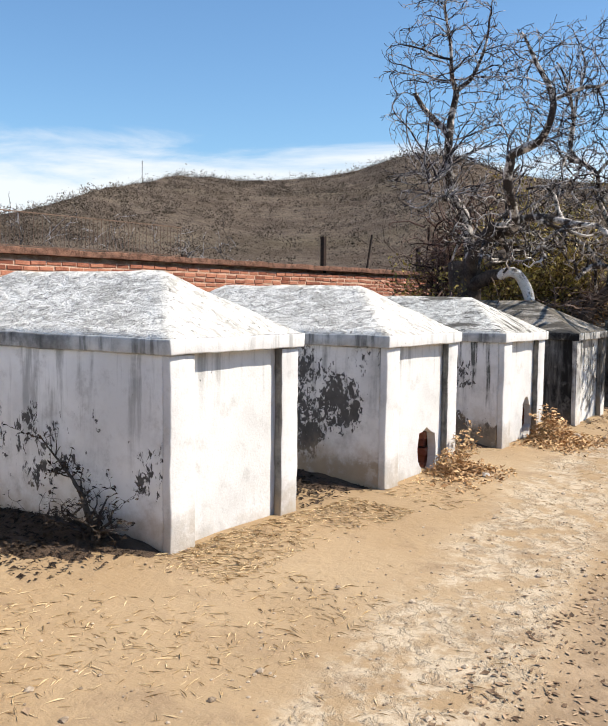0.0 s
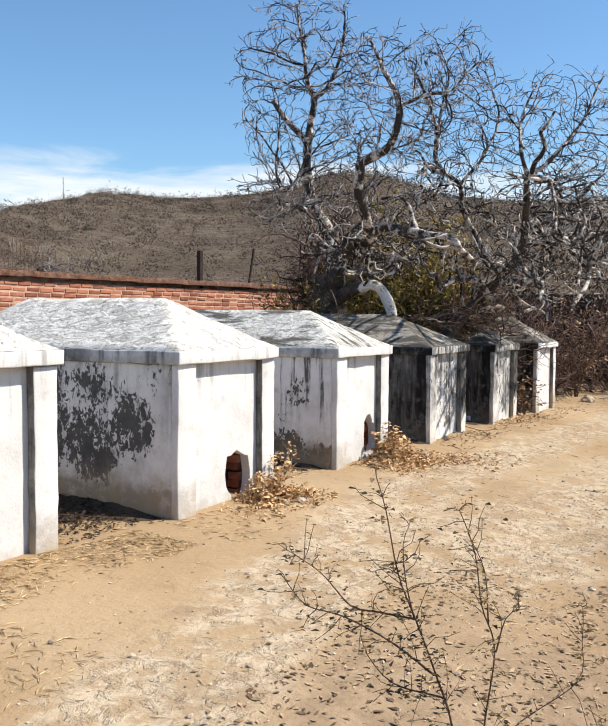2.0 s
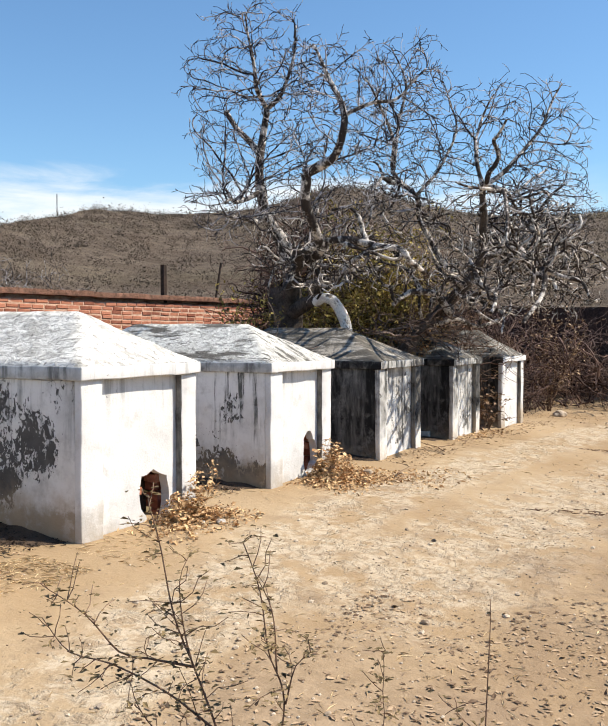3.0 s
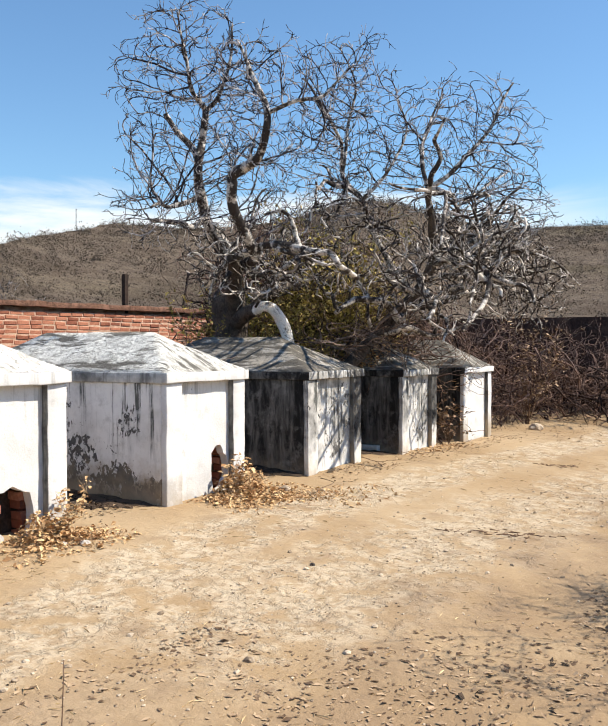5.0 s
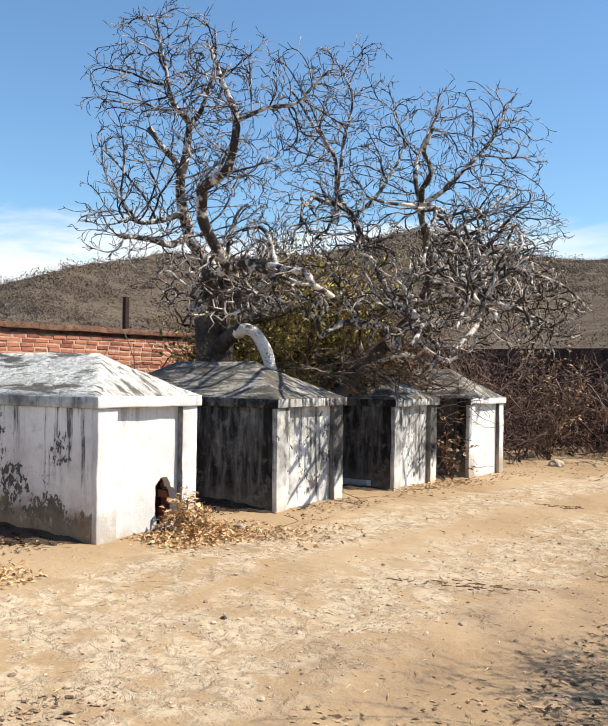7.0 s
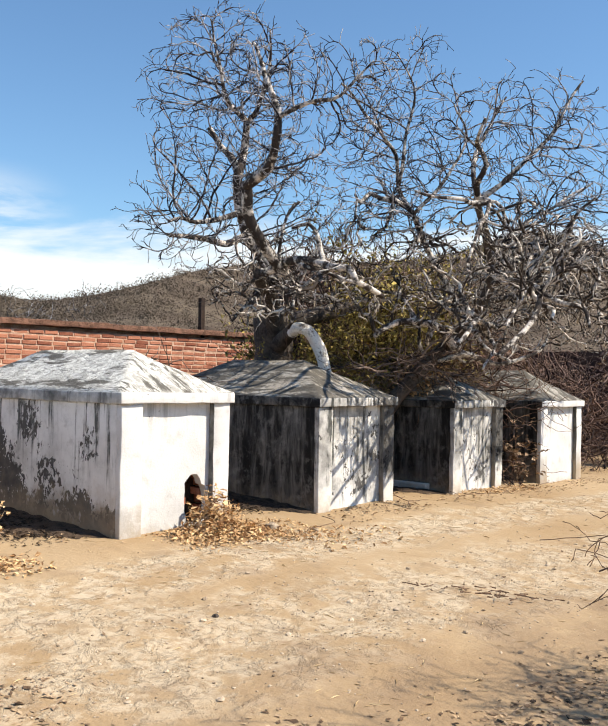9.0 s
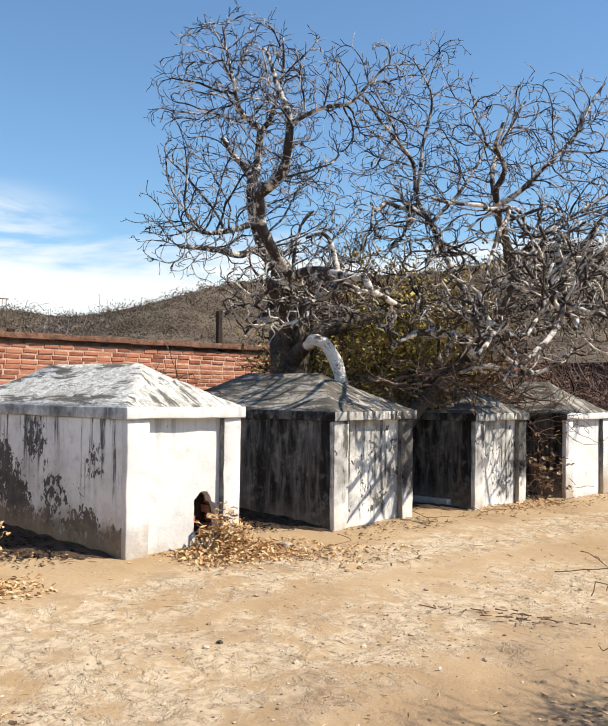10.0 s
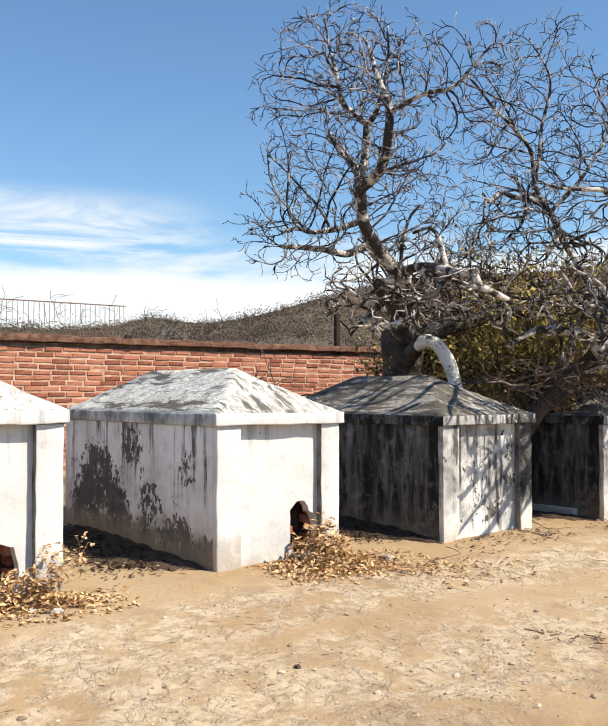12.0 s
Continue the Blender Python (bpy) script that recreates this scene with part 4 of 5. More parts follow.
def olive_shrub():
    """A leafy bush in the gap between two tombs."""
    rng, store = random.Random(31), []
    base = Vector((10.66, 2.0, ground_z(10.66, 2.0)))
    bush = new("leafy_shrub")
    bush.location = base
    tagged(bush, "olive-yellow leafy shrub growing between the stained tombs", "shrub")
    for k in range(34):
        grow(rng, Vector((rng.gauss(0, 0.12), rng.gauss(0, 0.2), 0)), Vector((rng.gauss(-0.15, 0.35), rng.gauss(0.4, 0.5), 1.5)), rng.uniform(1.3, 2.7), 0.016, 2, store, 0.3)
    twig_mesh(store, bush, "branchwork", M_STEM)
    verts, faces = [], []
    for pts, radii in store:
        for p in pts[1:]:
            if p.z > 0.7 and -0.75 < p.y and p.x < 0.45 and rng.random() < 0.85:
                for j in range(3):
                    leaf_cloud(verts, faces, rng, p + Vector((rng.gauss(0, 0.05), rng.gauss(0, 0.05), rng.gauss(0, 0.05))), rng.uniform(0.02, 0.042), 0.9)
    raw("foliage", verts, faces, M_OLIVE, bush)


olive_shrub()


def rooted(name, base, stems, mat, label, seed, radius=0.006, twig=0.16, leaf=None, leaf_size=0.012, spread=0.5, category="shrub"):
    """A small bare shrub. stems: tip offsets from the base."""
    rng, store = random.Random(seed), []
    thing = new(name)
    thing.location = base
    tagged(thing, label, category)
    for i, tip in enumerate(stems):
        tip = Vector(tip)
        mid = tip * 0.5 + Vector((rng.gauss(0, 0.04), rng.gauss(0, 0.04), 0.03))
        pts = smooth_path([Vector((rng.gauss(0, 0.02), rng.gauss(0, 0.02), -0.03)), mid * 0.5 + Vector((0, 0, 0.02)), mid, tip], 0.04, 0.012, i * 3.1)
        radii = [radius * (1 - 0.75 * k / (len(pts) - 1)) for k in range(len(pts))]
        own = [(pts, radii)]
        for k in range(int(tip.length * 11 * spread)):
            j = rng.randrange(len(pts) // 5, len(pts))
            d = (pts[j] - pts[j - 1]).normalized()
            side = Matrix.Rotation(rng.uniform(0, 6.28), 3, d) @ d.orthogonal().normalized()
            grow(rng, pts[j], d * 0.8 + side, twig * rng.uniform(0.4, 1.3), radii[j] * 0.6, 1, own, 0.2)
        store += own
    verts, faces = [], []
    for pts, radii in store:
        tube(verts, faces, pts, [max(r, 0.0012) for r in radii], 5 if radii[0] > 0.003 else 3)
    raw("branchwork", verts, faces, mat, thing, smooth=True)
    if leaf:
        verts, faces = [], []
        for pts, radii in store:
            for p in pts[2:]:
                for j in range(2):
                    if rng.random() < 0.55:
                        leaf_cloud(verts, faces, rng, p + Vector((rng.gauss(0, 0.012), rng.gauss(0, 0.012), rng.gauss(0, 0.008))), leaf_size * rng.uniform(0.6, 1.4), 0.4)
        raw("foliage", verts, faces, leaf, thing)
    return thing


def on_ground(x, y, sink=0.0):
    return Vector((x, y, bumpy_z(x, y) - sink))


M_ORANGE = simple("rust_leaves", (0.32, 0.18, 0.085), (0.70, 0.49, 0.27), 3.0, 0.85, 0.2, 0.003, 0.7)
# leaf mould in near black, which also stands for shade on the ground
M_SHADEMOULD = simple("mould_and_shade", (0.016, 0.012, 0.009), (0.10, 0.068, 0.047), 14.0, 0.95, 0.9, 0.02, 0.5)
M_TINYLEAF = simple("tiny_thorn_leaves", (0.08, 0.06, 0.028), (0.26, 0.185, 0.09), 10.0, 0.85, 0.1, 0.002, 0.6)
def thorn_shrub():
    """A thin wiry shrub: forked stems with small leaflets set flat along them."""
    base = on_ground(-0.16, -2.92)
    shrub = new("thorn_shrub")
    shrub.location = base
    tagged(shrub, "thin thorny shrub with tiny brown leaves beside the path", "shrub")
    lift = Vector((-0.21, -2.87, 0.25)) - base
    rng, store = random.Random(41), []
    for i, (nodes, r0) in enumerate((
        ([(0.00, 0.00, 0.00), (-0.02, 0.04, 0.13), (-0.04, 0.09, 0.27), (-0.06, 0.13, 0.39), (-0.07, 0.16, 0.56), (-0.08, 0.19, 0.67)], 0.0055),
        ([(-0.04, 0.09, 0.27), (-0.09, 0.18, 0.29), (-0.13, 0.23, 0.31), (-0.17, 0.30, 0.40), (-0.22, 0.40, 0.47)], 0.004),
        ([(-0.02, 0.04, 0.13), (-0.07, 0.14, 0.21), (-0.14, 0.25, 0.28), (-0.19, 0.33, 0.31), (-0.22, 0.39, 0.39)], 0.004),
        ([(-0.04, 0.09, 0.27), (-0.05, 0.11, 0.37), (-0.05, 0.12, 0.47), (-0.04, 0.11, 0.52)], 0.003),
        ([(0.04, -0.07, -0.02), (0.07, -0.09, 0.19), (0.05, -0.06, 0.31), (0.04, -0.04, 0.45), (0.03, 0.00, 0.56)], 0.005),
        ([(0.07, -0.09, 0.19), (0.08, -0.11, 0.28), (0.10, -0.14, 0.31)], 0.003),
        ([(0.06, -0.07, 0.26), (0.06, -0.06, 0.40), (0.04, -0.02, 0.50)], 0.003),
        ([(0.07, -0.12, -0.03), (0.17, -0.27, 0.11), (0.18, -0.28, 0.22), (0.19, -0.28, 0.31)], 0.0035),
        ([(-0.01, 0.02, 0.07), (-0.08, 0.13, 0.11), (-0.11, 0.19, 0.18), (-0.12, 0.21, 0.24)], 0.0035),
    )):
        nodes = [Vector(p) + lift for p in nodes]
        if i in (0, 4, 7):
            nodes = [Vector((rng.gauss(0, 0.02), rng.gauss(0, 0.02), -0.04)), nodes[0] * 0.5 + Vector((0, 0, 0.0))] + nodes
        pts = smooth_path(nodes, 0.025, 0.008, i * 2.3)
        store.append((pts, [r0 * (1 - 0.7 * k / (len(pts) - 1)) for k in range(len(pts))]))
        for k in range(len(pts)):
            j = rng.randrange(2, len(pts))
            d = (pts[j] - pts[j - 1]).normalized()
            side = Matrix.Rotation(rng.uniform(0, 6.28), 3, d) @ d.orthogonal().normalized()
            grow(rng, pts[j], d * 0.5 + side, rng.uniform(0.03, 0.13), 0.0017, 0, store, 0.1)
    verts, faces, lv, lf = [], [], [], []
    for pts, radii in store:
        tube(verts, faces, pts, [max(r * 0.85, 0.0009) for r in radii], 5)
        for p in pts[1:]:
            for k in range(2 if p.z > 0.15 else 0):
                leaf_cloud(lv, lf, rng, p + Vector((rng.gauss(0, 0.014), rng.gauss(0, 0.014), rng.gauss(0, 0.004))), rng.uniform(0.006, 0.013), 0.12)
    raw("branchwork", verts, faces, M_STEM, shrub, smooth=True)
    raw("foliage", lv, lf, M_TINYLEAF, shrub)


thorn_shrub()
rooted("thorn_shrub", on_ground(0.25, -3.28), [(0.02, -0.02, 0.9), (-0.1, 0.15, 0.5), (0.16, -0.22, 0.5), (0.12, 0.1, 0.4)],
       M_STEM, "low thorny seedling in leaf litter", 42, 0.004, 0.12, M_TINYLEAF, 0.010)
rooted("dead_shrub", on_ground(-0.14, 0.42), [(0.05, 0.5, 0.5), (-0.12, 0.12, 0.2), (-0.04, -0.18, 0.2), (-0.16, -0.06, 0.16), (0.0, 0.1, 0.27), (-0.2, 0.2, 0.16), (-0.06, 0.0, 0.22), (-0.08, -0.24, 0.12), (-0.14, 0.05, 0.1), (0.0, -0.1, 0.25)],
       M_BARKDARK, "blackened dead shrub against the tomb wall", 43, 0.016, 0.13, M_SHADEMOULD, 0.017, 2.6)
rooted("dead_shrub", on_ground(10.75, 0.55), [(0.1, 0.1, 0.7), (-0.2, 0.1, 0.6), (0.2, -0.1, 0.5), (-0.1, -0.15, 0.45), (0.0, 0.1, 0.6)],
       M_STEM, "brown withered weed between two tombs", 44, 0.005, 0.2, M_LEAF, 0.036, 1.0)
rooted("dry_weed", on_ground(5.27, 0.05), [(-0.02, -0.02, 0.34), (-0.12, 0.0, 0.3), (-0.18, -0.1, 0.24), (-0.05, -0.1, 0.26), (-0.3, -0.1, 0.18), (0.08, -0.15, 0.2), (-0.38, -0.16, 0.2), (-0.22, -0.2, 0.2)],
       M_STRAW, "withered orange weed at the broken tomb corner", 45, 0.004, 0.11, M_ORANGE, 0.026, 1.1)
rooted("dry_weed", on_ground(3.2, -0.04), [(-0.05, 0.0, 0.3), (0.12, -0.08, 0.28), (0.22, 0.03, 0.24), (0.05, -0.1, 0.24), (-0.1, -0.06, 0.22), (0.16, -0.02, 0.2), (0.1, 0.08, 0.26), (-0.02, -0.16, 0.16), (0.2, -0.1, 0.15)],
       M_STRAW, "yellowed weed tuft beside the broken tomb front", 46, 0.003, 0.10, M_ORANGE, 0.02, 1.2)


rooted("withered_shrub", on_ground(15.3, 1.0), [(0.0, 0.1, 1.9), (0.3, -0.3, 2.1), (-0.25, 0.35, 1.8), (0.5, 0.2, 1.7), (0.2, -0.7, 1.7), (-0.3, -0.2, 1.6), (0.4, -0.5, 1.4)],
       M_STEM, "tall withered shrub with tan leaves beyond the last tomb", 47, 0.010, 0.34, M_LEAF, 0.034, 0.8)


def thorn_tree():
    """A low bare tree whose shade falls over the path."""
    tree = new("thorn_tree")
    base = on_ground(4.7, -5.6, 0.05)
    tree.location = base
    tagged(tree, "low bare thorny tree beside the path", "tree")
    main = []
    for i, nodes in enumerate((
        [(0, 0, 0), (-0.1, 0.1, 0.7), (-0.4, 0.3, 1.4), (-0.8, 0.5, 2.1)],
        [(0, 0, 0.3), (0.3, 0.1, 0.9), (0.6, 0.3, 1.6), (0.8, 0.6, 2.2)],
        [(-0.1, 0.1, 0.7), (-0.2, 0.5, 1.3), (-0.1, 0.8, 2.0)],
        [(-0.08, 0.1, 0.5), (-0.8, 0.5, 1.15), (-1.5, 0.92, 1.42), (-2.12, 1.22, 1.24)],
        [(-0.1, 0.1, 0.6), (-0.6, -0.2, 1.3), (-1.0, -0.3, 2.0)],
        [(0.3, 0.1, 0.9), (0.8, 0.0, 1.5), (1.3, 0.2, 2.1), (1.7, 0.35, 2.6)],
        [(0.5, 0.1, 1.2), (1.1, -0.2, 1.5), (1.8, -0.1, 1.9), (2.3, 0.1, 2.3)],
        [(0.6, 0.3, 1.6), (0.9, 0.0, 2.2), (1.0, 0.2, 2.8)],
    )):
        main.append(limb("limb" if i else "trunk", [Vector(p) for p in nodes], 0.05 if i < 2 else 0.018 if i != 3 else 0.008, 0.004 if i != 3 else 0.002, tree, M_STEM, 60 + i, 7))
    rng, store = random.Random(61), []
    twigs_on(main[:3] + main[4:], rng, store, 26, 0.6, 0.05)
    twigs_on(main[5:], rng, store, 26, 0.6, 0.0, radius=0.02)
    twig_mesh(store, tree, "crown", M_STEM)
    store = []
    twigs_on(main[3:4], rng, store, 30, 0.17, -0.6, first=0.55, radius=0.0032)
    twig_mesh(store, tree, "spray", M_STEM, thin=0.0012)


thorn_tree()


# ---------- fence, posts, mast ----------
def iron_fence():
    fence = new("iron_fence")
    fence.location = (0.6, WALL_Y + 0.14, 1.91)
    tagged(fence, "rusted iron railing on top of the brick wall", "fence")
    for z in (0.035, 0.455):
        bm = bmesh.new()
        box(bm, (0, -0.007, z), (6.07, 0.007, z + 0.014))
        uneven(bm, 0.003, 2)
        part("rail", bm, M_RUSTPALE, fence)
    bm = bmesh.new()
    bmesh.ops.create_cone(bm, segments=6, radius1=0.0034, radius2=0.0034, depth=0.5, cap_ends=True)
    first = part("bar", bm, M_RUSTPALE, fence)
    first.location = (0.03, 0, 0.21)
    rng = random.Random(3)
    for k in range(1, 87):
        bar = new("bar", first.data)
        bar.parent = fence
        bar.matrix_basis = pose(0.03 + k * 0.07, 0, 0.21, rng.gauss(0, 0.6), rng.gauss(0, 0.8), 0)
    bm = bmesh.new()
    box(bm, (6.06, -0.03, -0.02), (6.16, 0.03, 0.06))
    part("end_block", bm, M_RUST, fence)


iron_fence()


def post(x, height, lean, width):
    p = new("fence_post")
    p.matrix_world = pose(x, WALL_Y + 0.12, 1.9, 0, lean, 0)
    tagged(p, "dark rusted angle-iron post set in the wall top", "post", "posts on the wall")
    bm = bmesh.new()
    t = width * 0.3
    box(bm, (-width / 2, -width / 2, -0.1), (width / 2, -width / 2 + t, height))
    box(bm, (-width / 2, -width / 2 + t, -0.1), (-width / 2 + t, width / 2, height))
    uneven(bm, 0.004, 6)
    part("shaft", bm, M_RUST, p)


post(10.36, 0.56, 0, 0.075)
post(11.85, 0.72, 14, 0.03)
post(13.9, 0.54, 0, 0.07)


def radio_mast():
    p = hill_point(47.2, RIDGE * 0.995)
    mast = new("radio_mast")
    mast.location = p
    mast.scale = [ridge_at(47.2) / RIDGE] * 3
    tagged(mast, "thin lattice radio mast on the far ridge", "mast")
    verts, faces = [], []
    for dx, dy in ((-0.14, -0.08), (0.14, -0.08), (0, 0.16)):
        tube(verts, faces, [Vector((dx, dy, -1)), Vector((dx, dy, 7.0))], [0.035, 0.03], 4)
    for k in range(14):
        tube(verts, faces, [Vector((-0.14, -0.08, k * 0.5)), Vector((0.14, -0.08, k * 0.5 + 0.25)), Vector((0, 0.16, k * 0.5 + 0.5))], [0.03] * 3, 3)
    raw("lattice", verts, faces, M_RUST, mast)


radio_mast()


# ---------- litter ----------
def litter(name, label, mat, fields, size, seed, lift=0.012, flat=0.3, category="leaves", slim=1.0):
    """fields: (count, x0, x1, y0, y1, pile) where pile is the depth of the drift."""
    rng = random.Random(seed)
    verts, faces = [], []
    for count, x0, x1, y0, y1, pile in fields:
        for k in range(count):
            u, v = rng.random(), rng.random()
            x, y = x0 + (x1 - x0) * u, y0 + (y1 - y0) * v
            keep = noise.noise((x * 1.1, y * 1.1, seed)) + 0.35
            if pile == 0 and rng.random() > keep + 0.25:
                continue
            soft = min(1, 4 * u * (1 - u)) * min(1, 4 * v * (1 - v))
            if pile and rng.random() > soft + 0.15:
                continue
            z = bumpy_z(x, y) + lift + rng.random() * pile * soft
            leaf_cloud(verts, faces, rng, Vector((x, y, z)), size * rng.choice((0.5, 0.7, 0.9, 1.1, 1.3, 1.6)) * rng.uniform(0.8, 1.2), flat, slim, 0.5 if pile else 0.16)
    return tagged(raw(name, verts, faces, mat), label, category, kind="stuff")


litter("leaf_litter", "scattered curled brown leaves on the earth", M_LEAF, [
    (1000, -3, 17, -5.2, 0.2, 0), (4200, -0.6, 3.4, -3.9, -1.8, 0), (2000, -0.3, 3.2, -2.7, -1.75, 0), (2000, 2.4, 6.2, -5.5, -2.9, 0), (5200, 3.9, 6.5, -5.0, -3.2, 0), (800, 6, 14, -4, -1.5, 0),
    (220, -0.2, 1.6, -0.35, 0.05, 0.0), 
    (700, 6.6, 8.1, -0.2, 0.3, 0.03), (900, 8.4, 11.2, -0.1, 0.5, 0.05), (500, 11, 13, 0.1, 0.6, 0.03), (4500, 12.8, 19, -1.2, 2.4, 0.08),
    (500, 1.2, 2.1, 0.0, 2.0, 0.02), (500, 3.4, 4.4, 0.1, 2.0, 0.02)], 0.0145, 71, 0.004, 0.12)
litter("leaf_drift", "drift of rust-coloured leaves at the broken tomb fronts", M_ORANGE, [
    (1000, 2.5, 3.7, -0.48, 0.06, 0.03), (900, 2.8, 3.5, -0.28, 0.04, 0.07), (1700, 4.6, 6.2, -0.55, 0.22, 0.04), (2200, 4.7, 5.75, -0.38, 0.13, 0.08), (500, 9.0, 11.0, 0.1, 0.5, 0.03), (500, 5.3, 6.8, -0.9, -0.1, 0.02), (2600, 4.95, 5.5, -0.28, 0.18, 0.30), (1500, 2.8, 3.25, -0.22, 0.08, 0.2)], 0.017, 74, 0.005, 0.45)
# dark leaves deepen the shade in the gaps and below the thorn tree
litter("leaf_mould", "rotted leaves, darkened for shade in the gaps between tombs", M_SHADEMOULD, [
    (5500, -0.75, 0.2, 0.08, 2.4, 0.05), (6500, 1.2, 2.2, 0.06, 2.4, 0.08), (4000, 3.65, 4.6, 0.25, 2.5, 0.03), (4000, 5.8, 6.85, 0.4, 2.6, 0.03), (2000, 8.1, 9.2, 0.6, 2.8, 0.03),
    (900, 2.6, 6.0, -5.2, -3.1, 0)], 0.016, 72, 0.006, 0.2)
litter("straw_litter", "pale straw and grass bits strewn by the tombs", M_STRAW, [
    (5000, -3.2, 0.3, -1.2, 0.15, 0), (5500, -0.1, 1.8, -0.45, 0.02, 0), (900, 2.0, 3.4, -0.6, 0.0, 0), (1200, 4, 14, -1.0, 0.5, 0), (1200, -1, 4, -3.6, -1.6, 0), (1500, -2, 11, -3.4, -0.6, 0)], 0.026, 73, 0.003, 0.05, "straw", 0.13)


def roof_brush(x0, x1, y0, y1, z0, z1, count, length, seed, label):
    """Broken dead branches caught across a roof."""
    rng, store = random.Random(seed), []
    for k in range(count):
        p = Vector((rng.uniform(x0, x1), rng.uniform(y0, y1), rng.uniform(z0, z1)))
        grow(rng, p, Vector((rng.gauss(-0.3, 0.7), rng.gauss(-0.5, 0.6), rng.gauss(0.0, 0.2))), length * rng.uniform(0.5, 1.4), rng.uniform(0.006, 0.02), 1, store, -0.02, 0.7)
    tagged(twig_mesh(store, None, "dead_branches", M_BARKBROWN), label, "branches", kind="stuff")


roof_brush(8.3, 9.7, 0.55, 1.9, 1.2, 1.45, 80, 0.6, 181, "dark dead branches heaped between the stained tombs")
roof_brush(5.35, 5.65, 0.7, 1.8, 1.08, 1.2, 12, 0.4, 182, "small dead branch fallen on the cement cap")
roof_brush(10.1, 10.6, 0.7, 1.8, 1.05, 1.3, 36, 0.5, 183, "brown dead branches between the end tombs")


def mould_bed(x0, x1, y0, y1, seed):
    """Low uneven bank of rotted leaves, coloured dark for the shade beside a tomb."""
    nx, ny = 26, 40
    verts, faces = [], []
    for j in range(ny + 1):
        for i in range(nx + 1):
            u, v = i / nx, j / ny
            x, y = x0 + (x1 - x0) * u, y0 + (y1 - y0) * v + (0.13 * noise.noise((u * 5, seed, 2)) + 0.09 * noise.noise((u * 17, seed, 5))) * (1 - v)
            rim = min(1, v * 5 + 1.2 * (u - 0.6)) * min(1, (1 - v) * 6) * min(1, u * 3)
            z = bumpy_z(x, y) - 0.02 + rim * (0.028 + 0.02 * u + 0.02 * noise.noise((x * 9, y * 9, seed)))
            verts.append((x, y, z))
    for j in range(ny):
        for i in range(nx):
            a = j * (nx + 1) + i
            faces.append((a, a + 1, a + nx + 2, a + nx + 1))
    tagged(raw("mould_bed", verts, faces, M_SHADEMOULD, smooth=True), "bank of rotted leaves coloured black for the shade between tombs", "leaf mould", "banks of leaf mould", kind="stuff")


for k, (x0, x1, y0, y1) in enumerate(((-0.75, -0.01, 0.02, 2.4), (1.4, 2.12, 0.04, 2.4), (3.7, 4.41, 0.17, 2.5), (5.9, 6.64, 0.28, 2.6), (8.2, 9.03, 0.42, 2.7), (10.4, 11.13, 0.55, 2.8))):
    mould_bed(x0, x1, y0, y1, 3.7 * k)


def leaf_heap():
    """Dry leaves and dead vines caught on the roof of the tomb under the trunk."""
    rng = random.Random(75)
    verts, faces = [], []
    for k in range(3200):
        x, y = rng.gauss(9.45, 0.33), rng.uniform(0.75, 2.75)
        x = max(9.06, min(10.15, x))
        d = min((x - 9.05) / 0.56, (10.17 - x) / 0.56, 1)
        z = 0.95 + 0.31 * d + abs(rng.gauss(0.03, 0.09))
        leaf_cloud(verts, faces, rng, Vector((x, y, z)), rng.uniform(0.014, 0.034), 0.6)
    tagged(raw("leaf_heap", verts, faces, M_ORANGE), "rust-brown dead leaves heaped on the stained tomb roof", "leaves", kind="stuff")


leaf_heap()


def stones():
    rng = random.Random(81)
    bm = bmesh.new()
    bmesh.ops.create_icosphere(bm, subdivisions=1, radius=1)
    shape = [v.co.copy() for v in bm.verts]
    tris = [[v.index for v in f.verts] for f in bm.faces]
    bm.free()
    verts, faces = [], []
    for k in range(2600):
        if k % 3 == 0:
            x, y = rng.uniform(-3, 16), rng.uniform(-5, 0)
        else:
            x = rng.uniform(-1.5, 9)
            y = -1.75 - 0.05 * x + rng.gauss(0, 0.55)
        s = rng.uniform(0.003, 0.009) * (2.2 if rng.random() < 0.05 else 1)
        turn = Euler((rng.uniform(0, 6), rng.uniform(0, 6), rng.uniform(0, 6))).to_matrix()
        p = Vector((x, y, bumpy_z(x, y) + s * 0.2))
        n = len(verts)
        for c in shape:
            q = turn @ (c * rng.uniform(0.75, 1.2))
            verts.append(p + Vector((q.x * s * 1.3, q.y * s, q.z * s * 0.7)))
        faces += [[n + i for i in t] for t in tris]
    tagged(raw("gravel", verts, faces, M_STONE), "loose pale pebbles along the worn path", "gravel", kind="stuff")


stones()


def rock(x, y, size, label, mat, seed):
    bm = bmesh.new()
    bmesh.ops.create_icosphere(bm, subdivisions=3, radius=size)
    for v in bm.verts:
        v.co *= 1 + 0.3 * noise.noise(v.co / size * 1.3 + Vector((seed, 0, 0)))
        v.co.z *= 0.6
    ob = part("stone", bm, mat)
    ob.location = on_ground(x, y) + Vector((0, 0, size * 0.3))
    tagged(ob, label, "stone")


rock(3.16, -0.3, 0.034, "white lump of fallen plaster by the tomb", FACE, 2)
rock(3.05, -0.22, 0.026, "broken chunk of whitewashed plaster", FACE, 4)
rock(5.75, -0.1, 0.055, "pale stone half sunk beside the tomb", M_STONE, 3)
rock(6.05, -0.3, 0.03, "small pale stone on the earth", M_STONE, 5)
rock(2.38, -2.19, 0.025, "single pale pebble on the path", M_STONE, 6)
rock(3.85, -1.6, 0.018, "dark flat stone on the trodden earth", M_BARKDARK, 7)
rock(14.6, 0.6, 0.12, "dusty grey rock before the brush heap", M_STONE, 8)


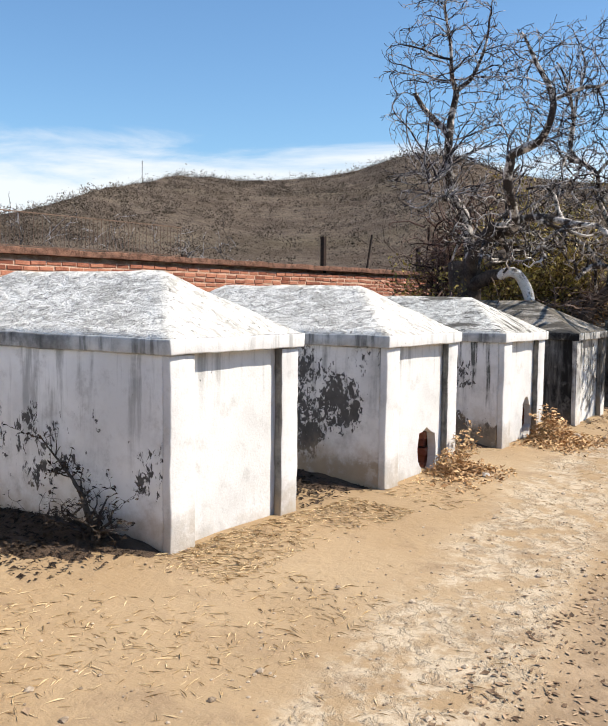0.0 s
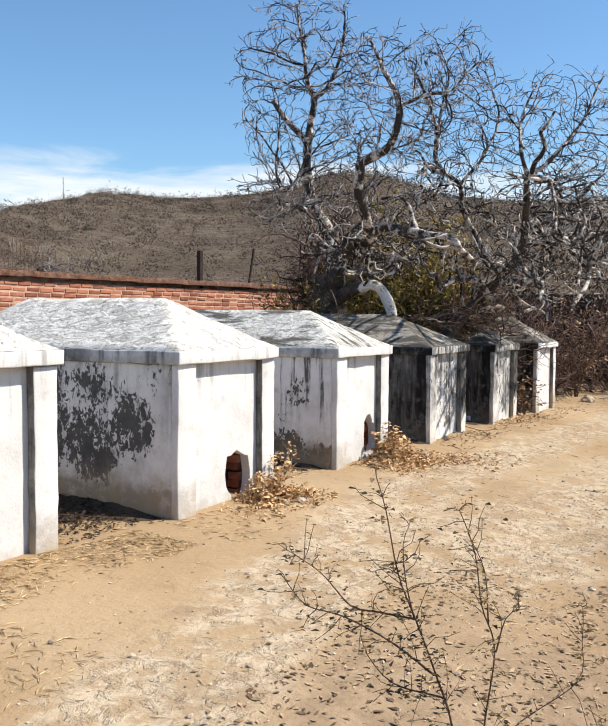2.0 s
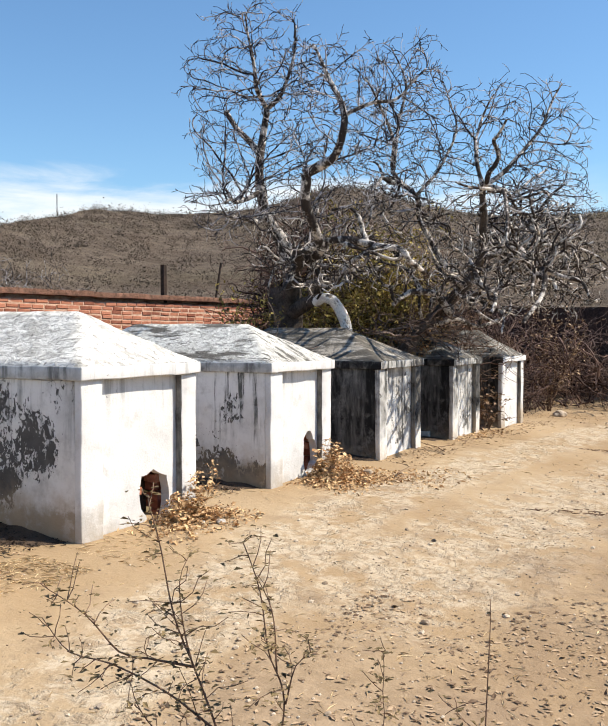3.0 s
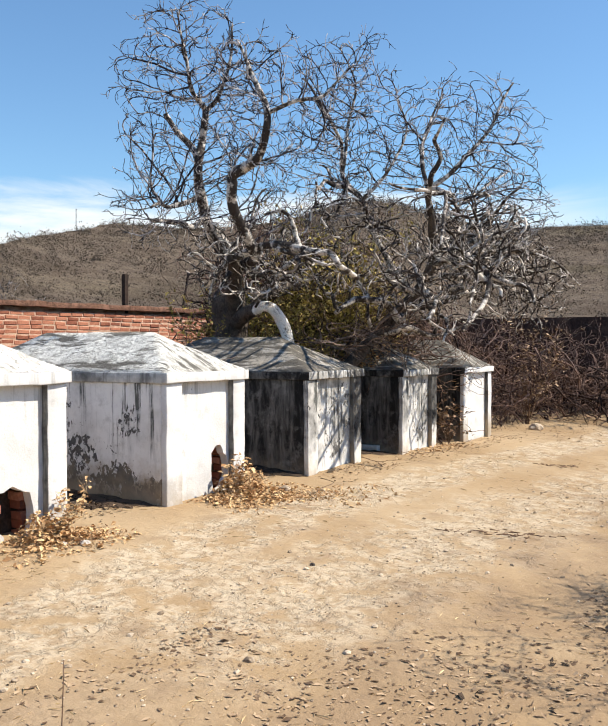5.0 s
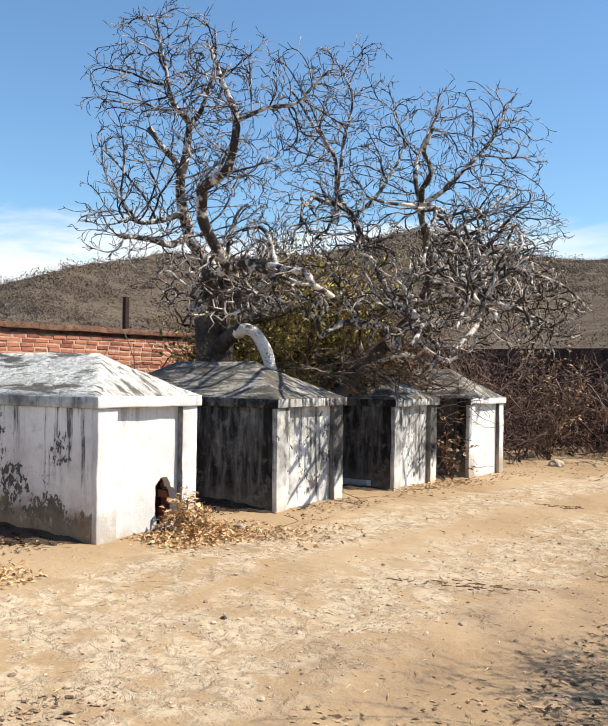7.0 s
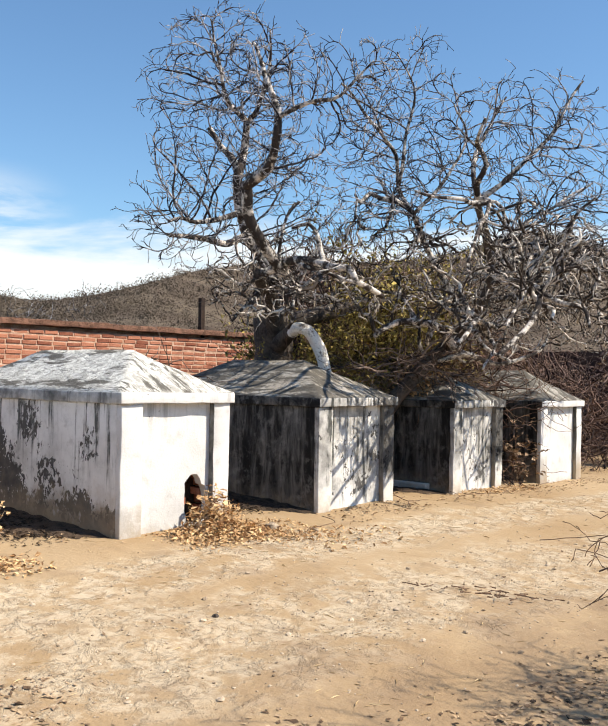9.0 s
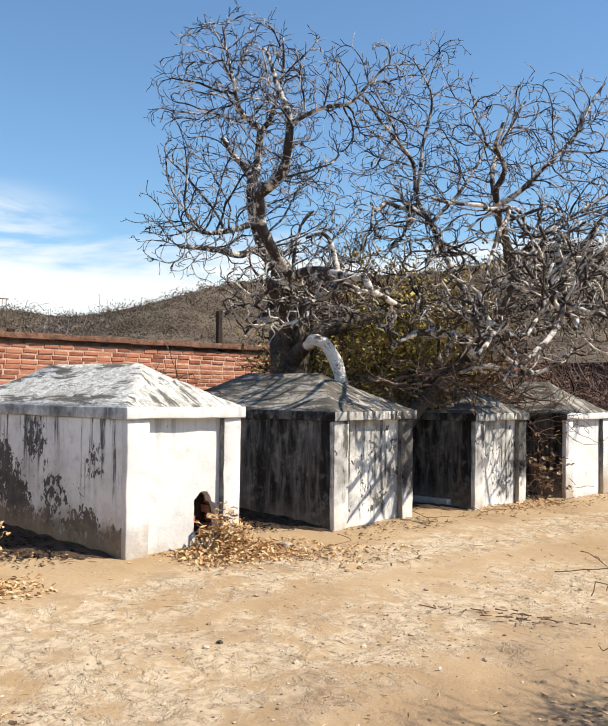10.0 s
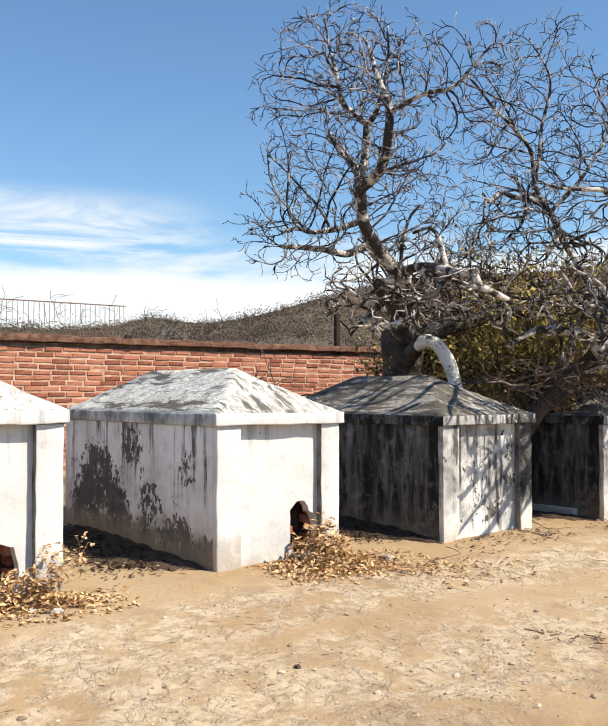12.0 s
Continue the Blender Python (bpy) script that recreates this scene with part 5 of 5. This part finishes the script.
def fallen_branch(x, y, heading, length, seed, mat=M_STEM, clump=False):
    rng, store = random.Random(seed), []
    thing = new("fallen_branch")
    thing.location = on_ground(x, y) + Vector((0, 0, 0.02))
    tagged(thing, "dry brown fallen branch lying on the earth", "branch")
    d = Vector((math.cos(heading), math.sin(heading), 0))
    if clump:
        for k in range(int(34 * length)):
            p = d * rng.uniform(-0.5, 0.5) * length + Vector((rng.gauss(0, 0.05), rng.gauss(0, 0.05), 0.01))
            grow(rng, p, d * rng.choice((-1, 1)) + Vector((rng.gauss(0, 0.7), rng.gauss(0, 0.7), 0)), rng.uniform(0.03, 0.08), 0.006, 1, store, 0.0, 0.8)
    else:
        grow(rng, Vector((0, 0, 0)), d, length * 0.8, 0.006, 1, store, 0.0, 0.8)
    for pts, radii in store:
        for p in pts:
            p.z = 0.008 + abs(p.z) * 0.15 + ground_z(x + p.x, y + p.y) - ground_z(x, y)
    ob = twig_mesh(store, thing, "stick", mat)
    if clump:
        ob["kind"] = "stuff"


for k, (x, y, a, length) in enumerate(((9.6, -1.3, -0.75, 0.45), (9.75, -1.45, -0.75, 0.3), (5.72, -2.25, -1.0, 0.6), (5.45, -2.1, -1.0, 0.5), (6.9, -2.9, -0.8, 0.3), (9.8, -2.2, -0.1, 1.2), (7.6, -0.1, 0.1, 0.9), (8.6, 0.05, 0.0, 0.7), (5.9, -0.35, 0.05, 0.6), (15.5, -0.6, 0.4, 1.4))):
    fallen_branch(x, y, a, length, 90 + k, clump=k in (0, 1, 2, 3, 4))


# ---------- bricks of the wall ----------
def wall_bricks():
    rng = random.Random(101)
    course, length = 0.0725, 0.235
    bm = bmesh.new()
    box(bm, (-0.112, -0.02, -0.027), (0.112, 0.03, 0.027))
    bmesh.ops.bevel(bm, geom=[e for e in bm.edges if all(v.co.y < 0 for v in e.verts)], offset=0.006, segments=1, affect="EDGES")
    uneven(bm, 0.004, 14)
    me = bpy.data.meshes.new("brick")
    bm.to_mesh(me)
    bm.free()
    me.materials.append(M_BRICK)
    shape = [v.co.copy() for v in me.vertices]
    polys = [tuple(p.vertices) for p in me.polygons]
    verts, faces, singles = [], [], 0
    for row in range(22):
        z = 1.775 - course * (row + 0.5)
        x = -7.0 + (row % 2) * length / 2 + rng.uniform(-0.03, 0.03)
        while x < 19.3:
            m = pose(x, WALL_Y + rng.gauss(0, 0.004), z + rng.gauss(0, 0.004) + 0.006 * math.sin(x * 1.3 + row), 0, rng.gauss(0, 0.9), 0) @ Matrix.Diagonal((rng.uniform(0.9, 1.02), 1, rng.uniform(0.82, 1.1), 1))
            if 4.6 < x < 9.6 and row < 14 and singles < 300:
                ob = new("brick", me)
                ob.parent = wall_north
                ob.matrix_basis = m
                singles += 1
            else:
                n = len(verts)
                verts += [m @ c for c in shape]
                faces += [tuple(n + i for i in p) for p in polys]
            x += length * rng.uniform(0.97, 1.06)
    ob = raw("bricks", verts, faces, M_BRICK, wall_north)
    ob["kind"] = "stuff"


wall_bricks()
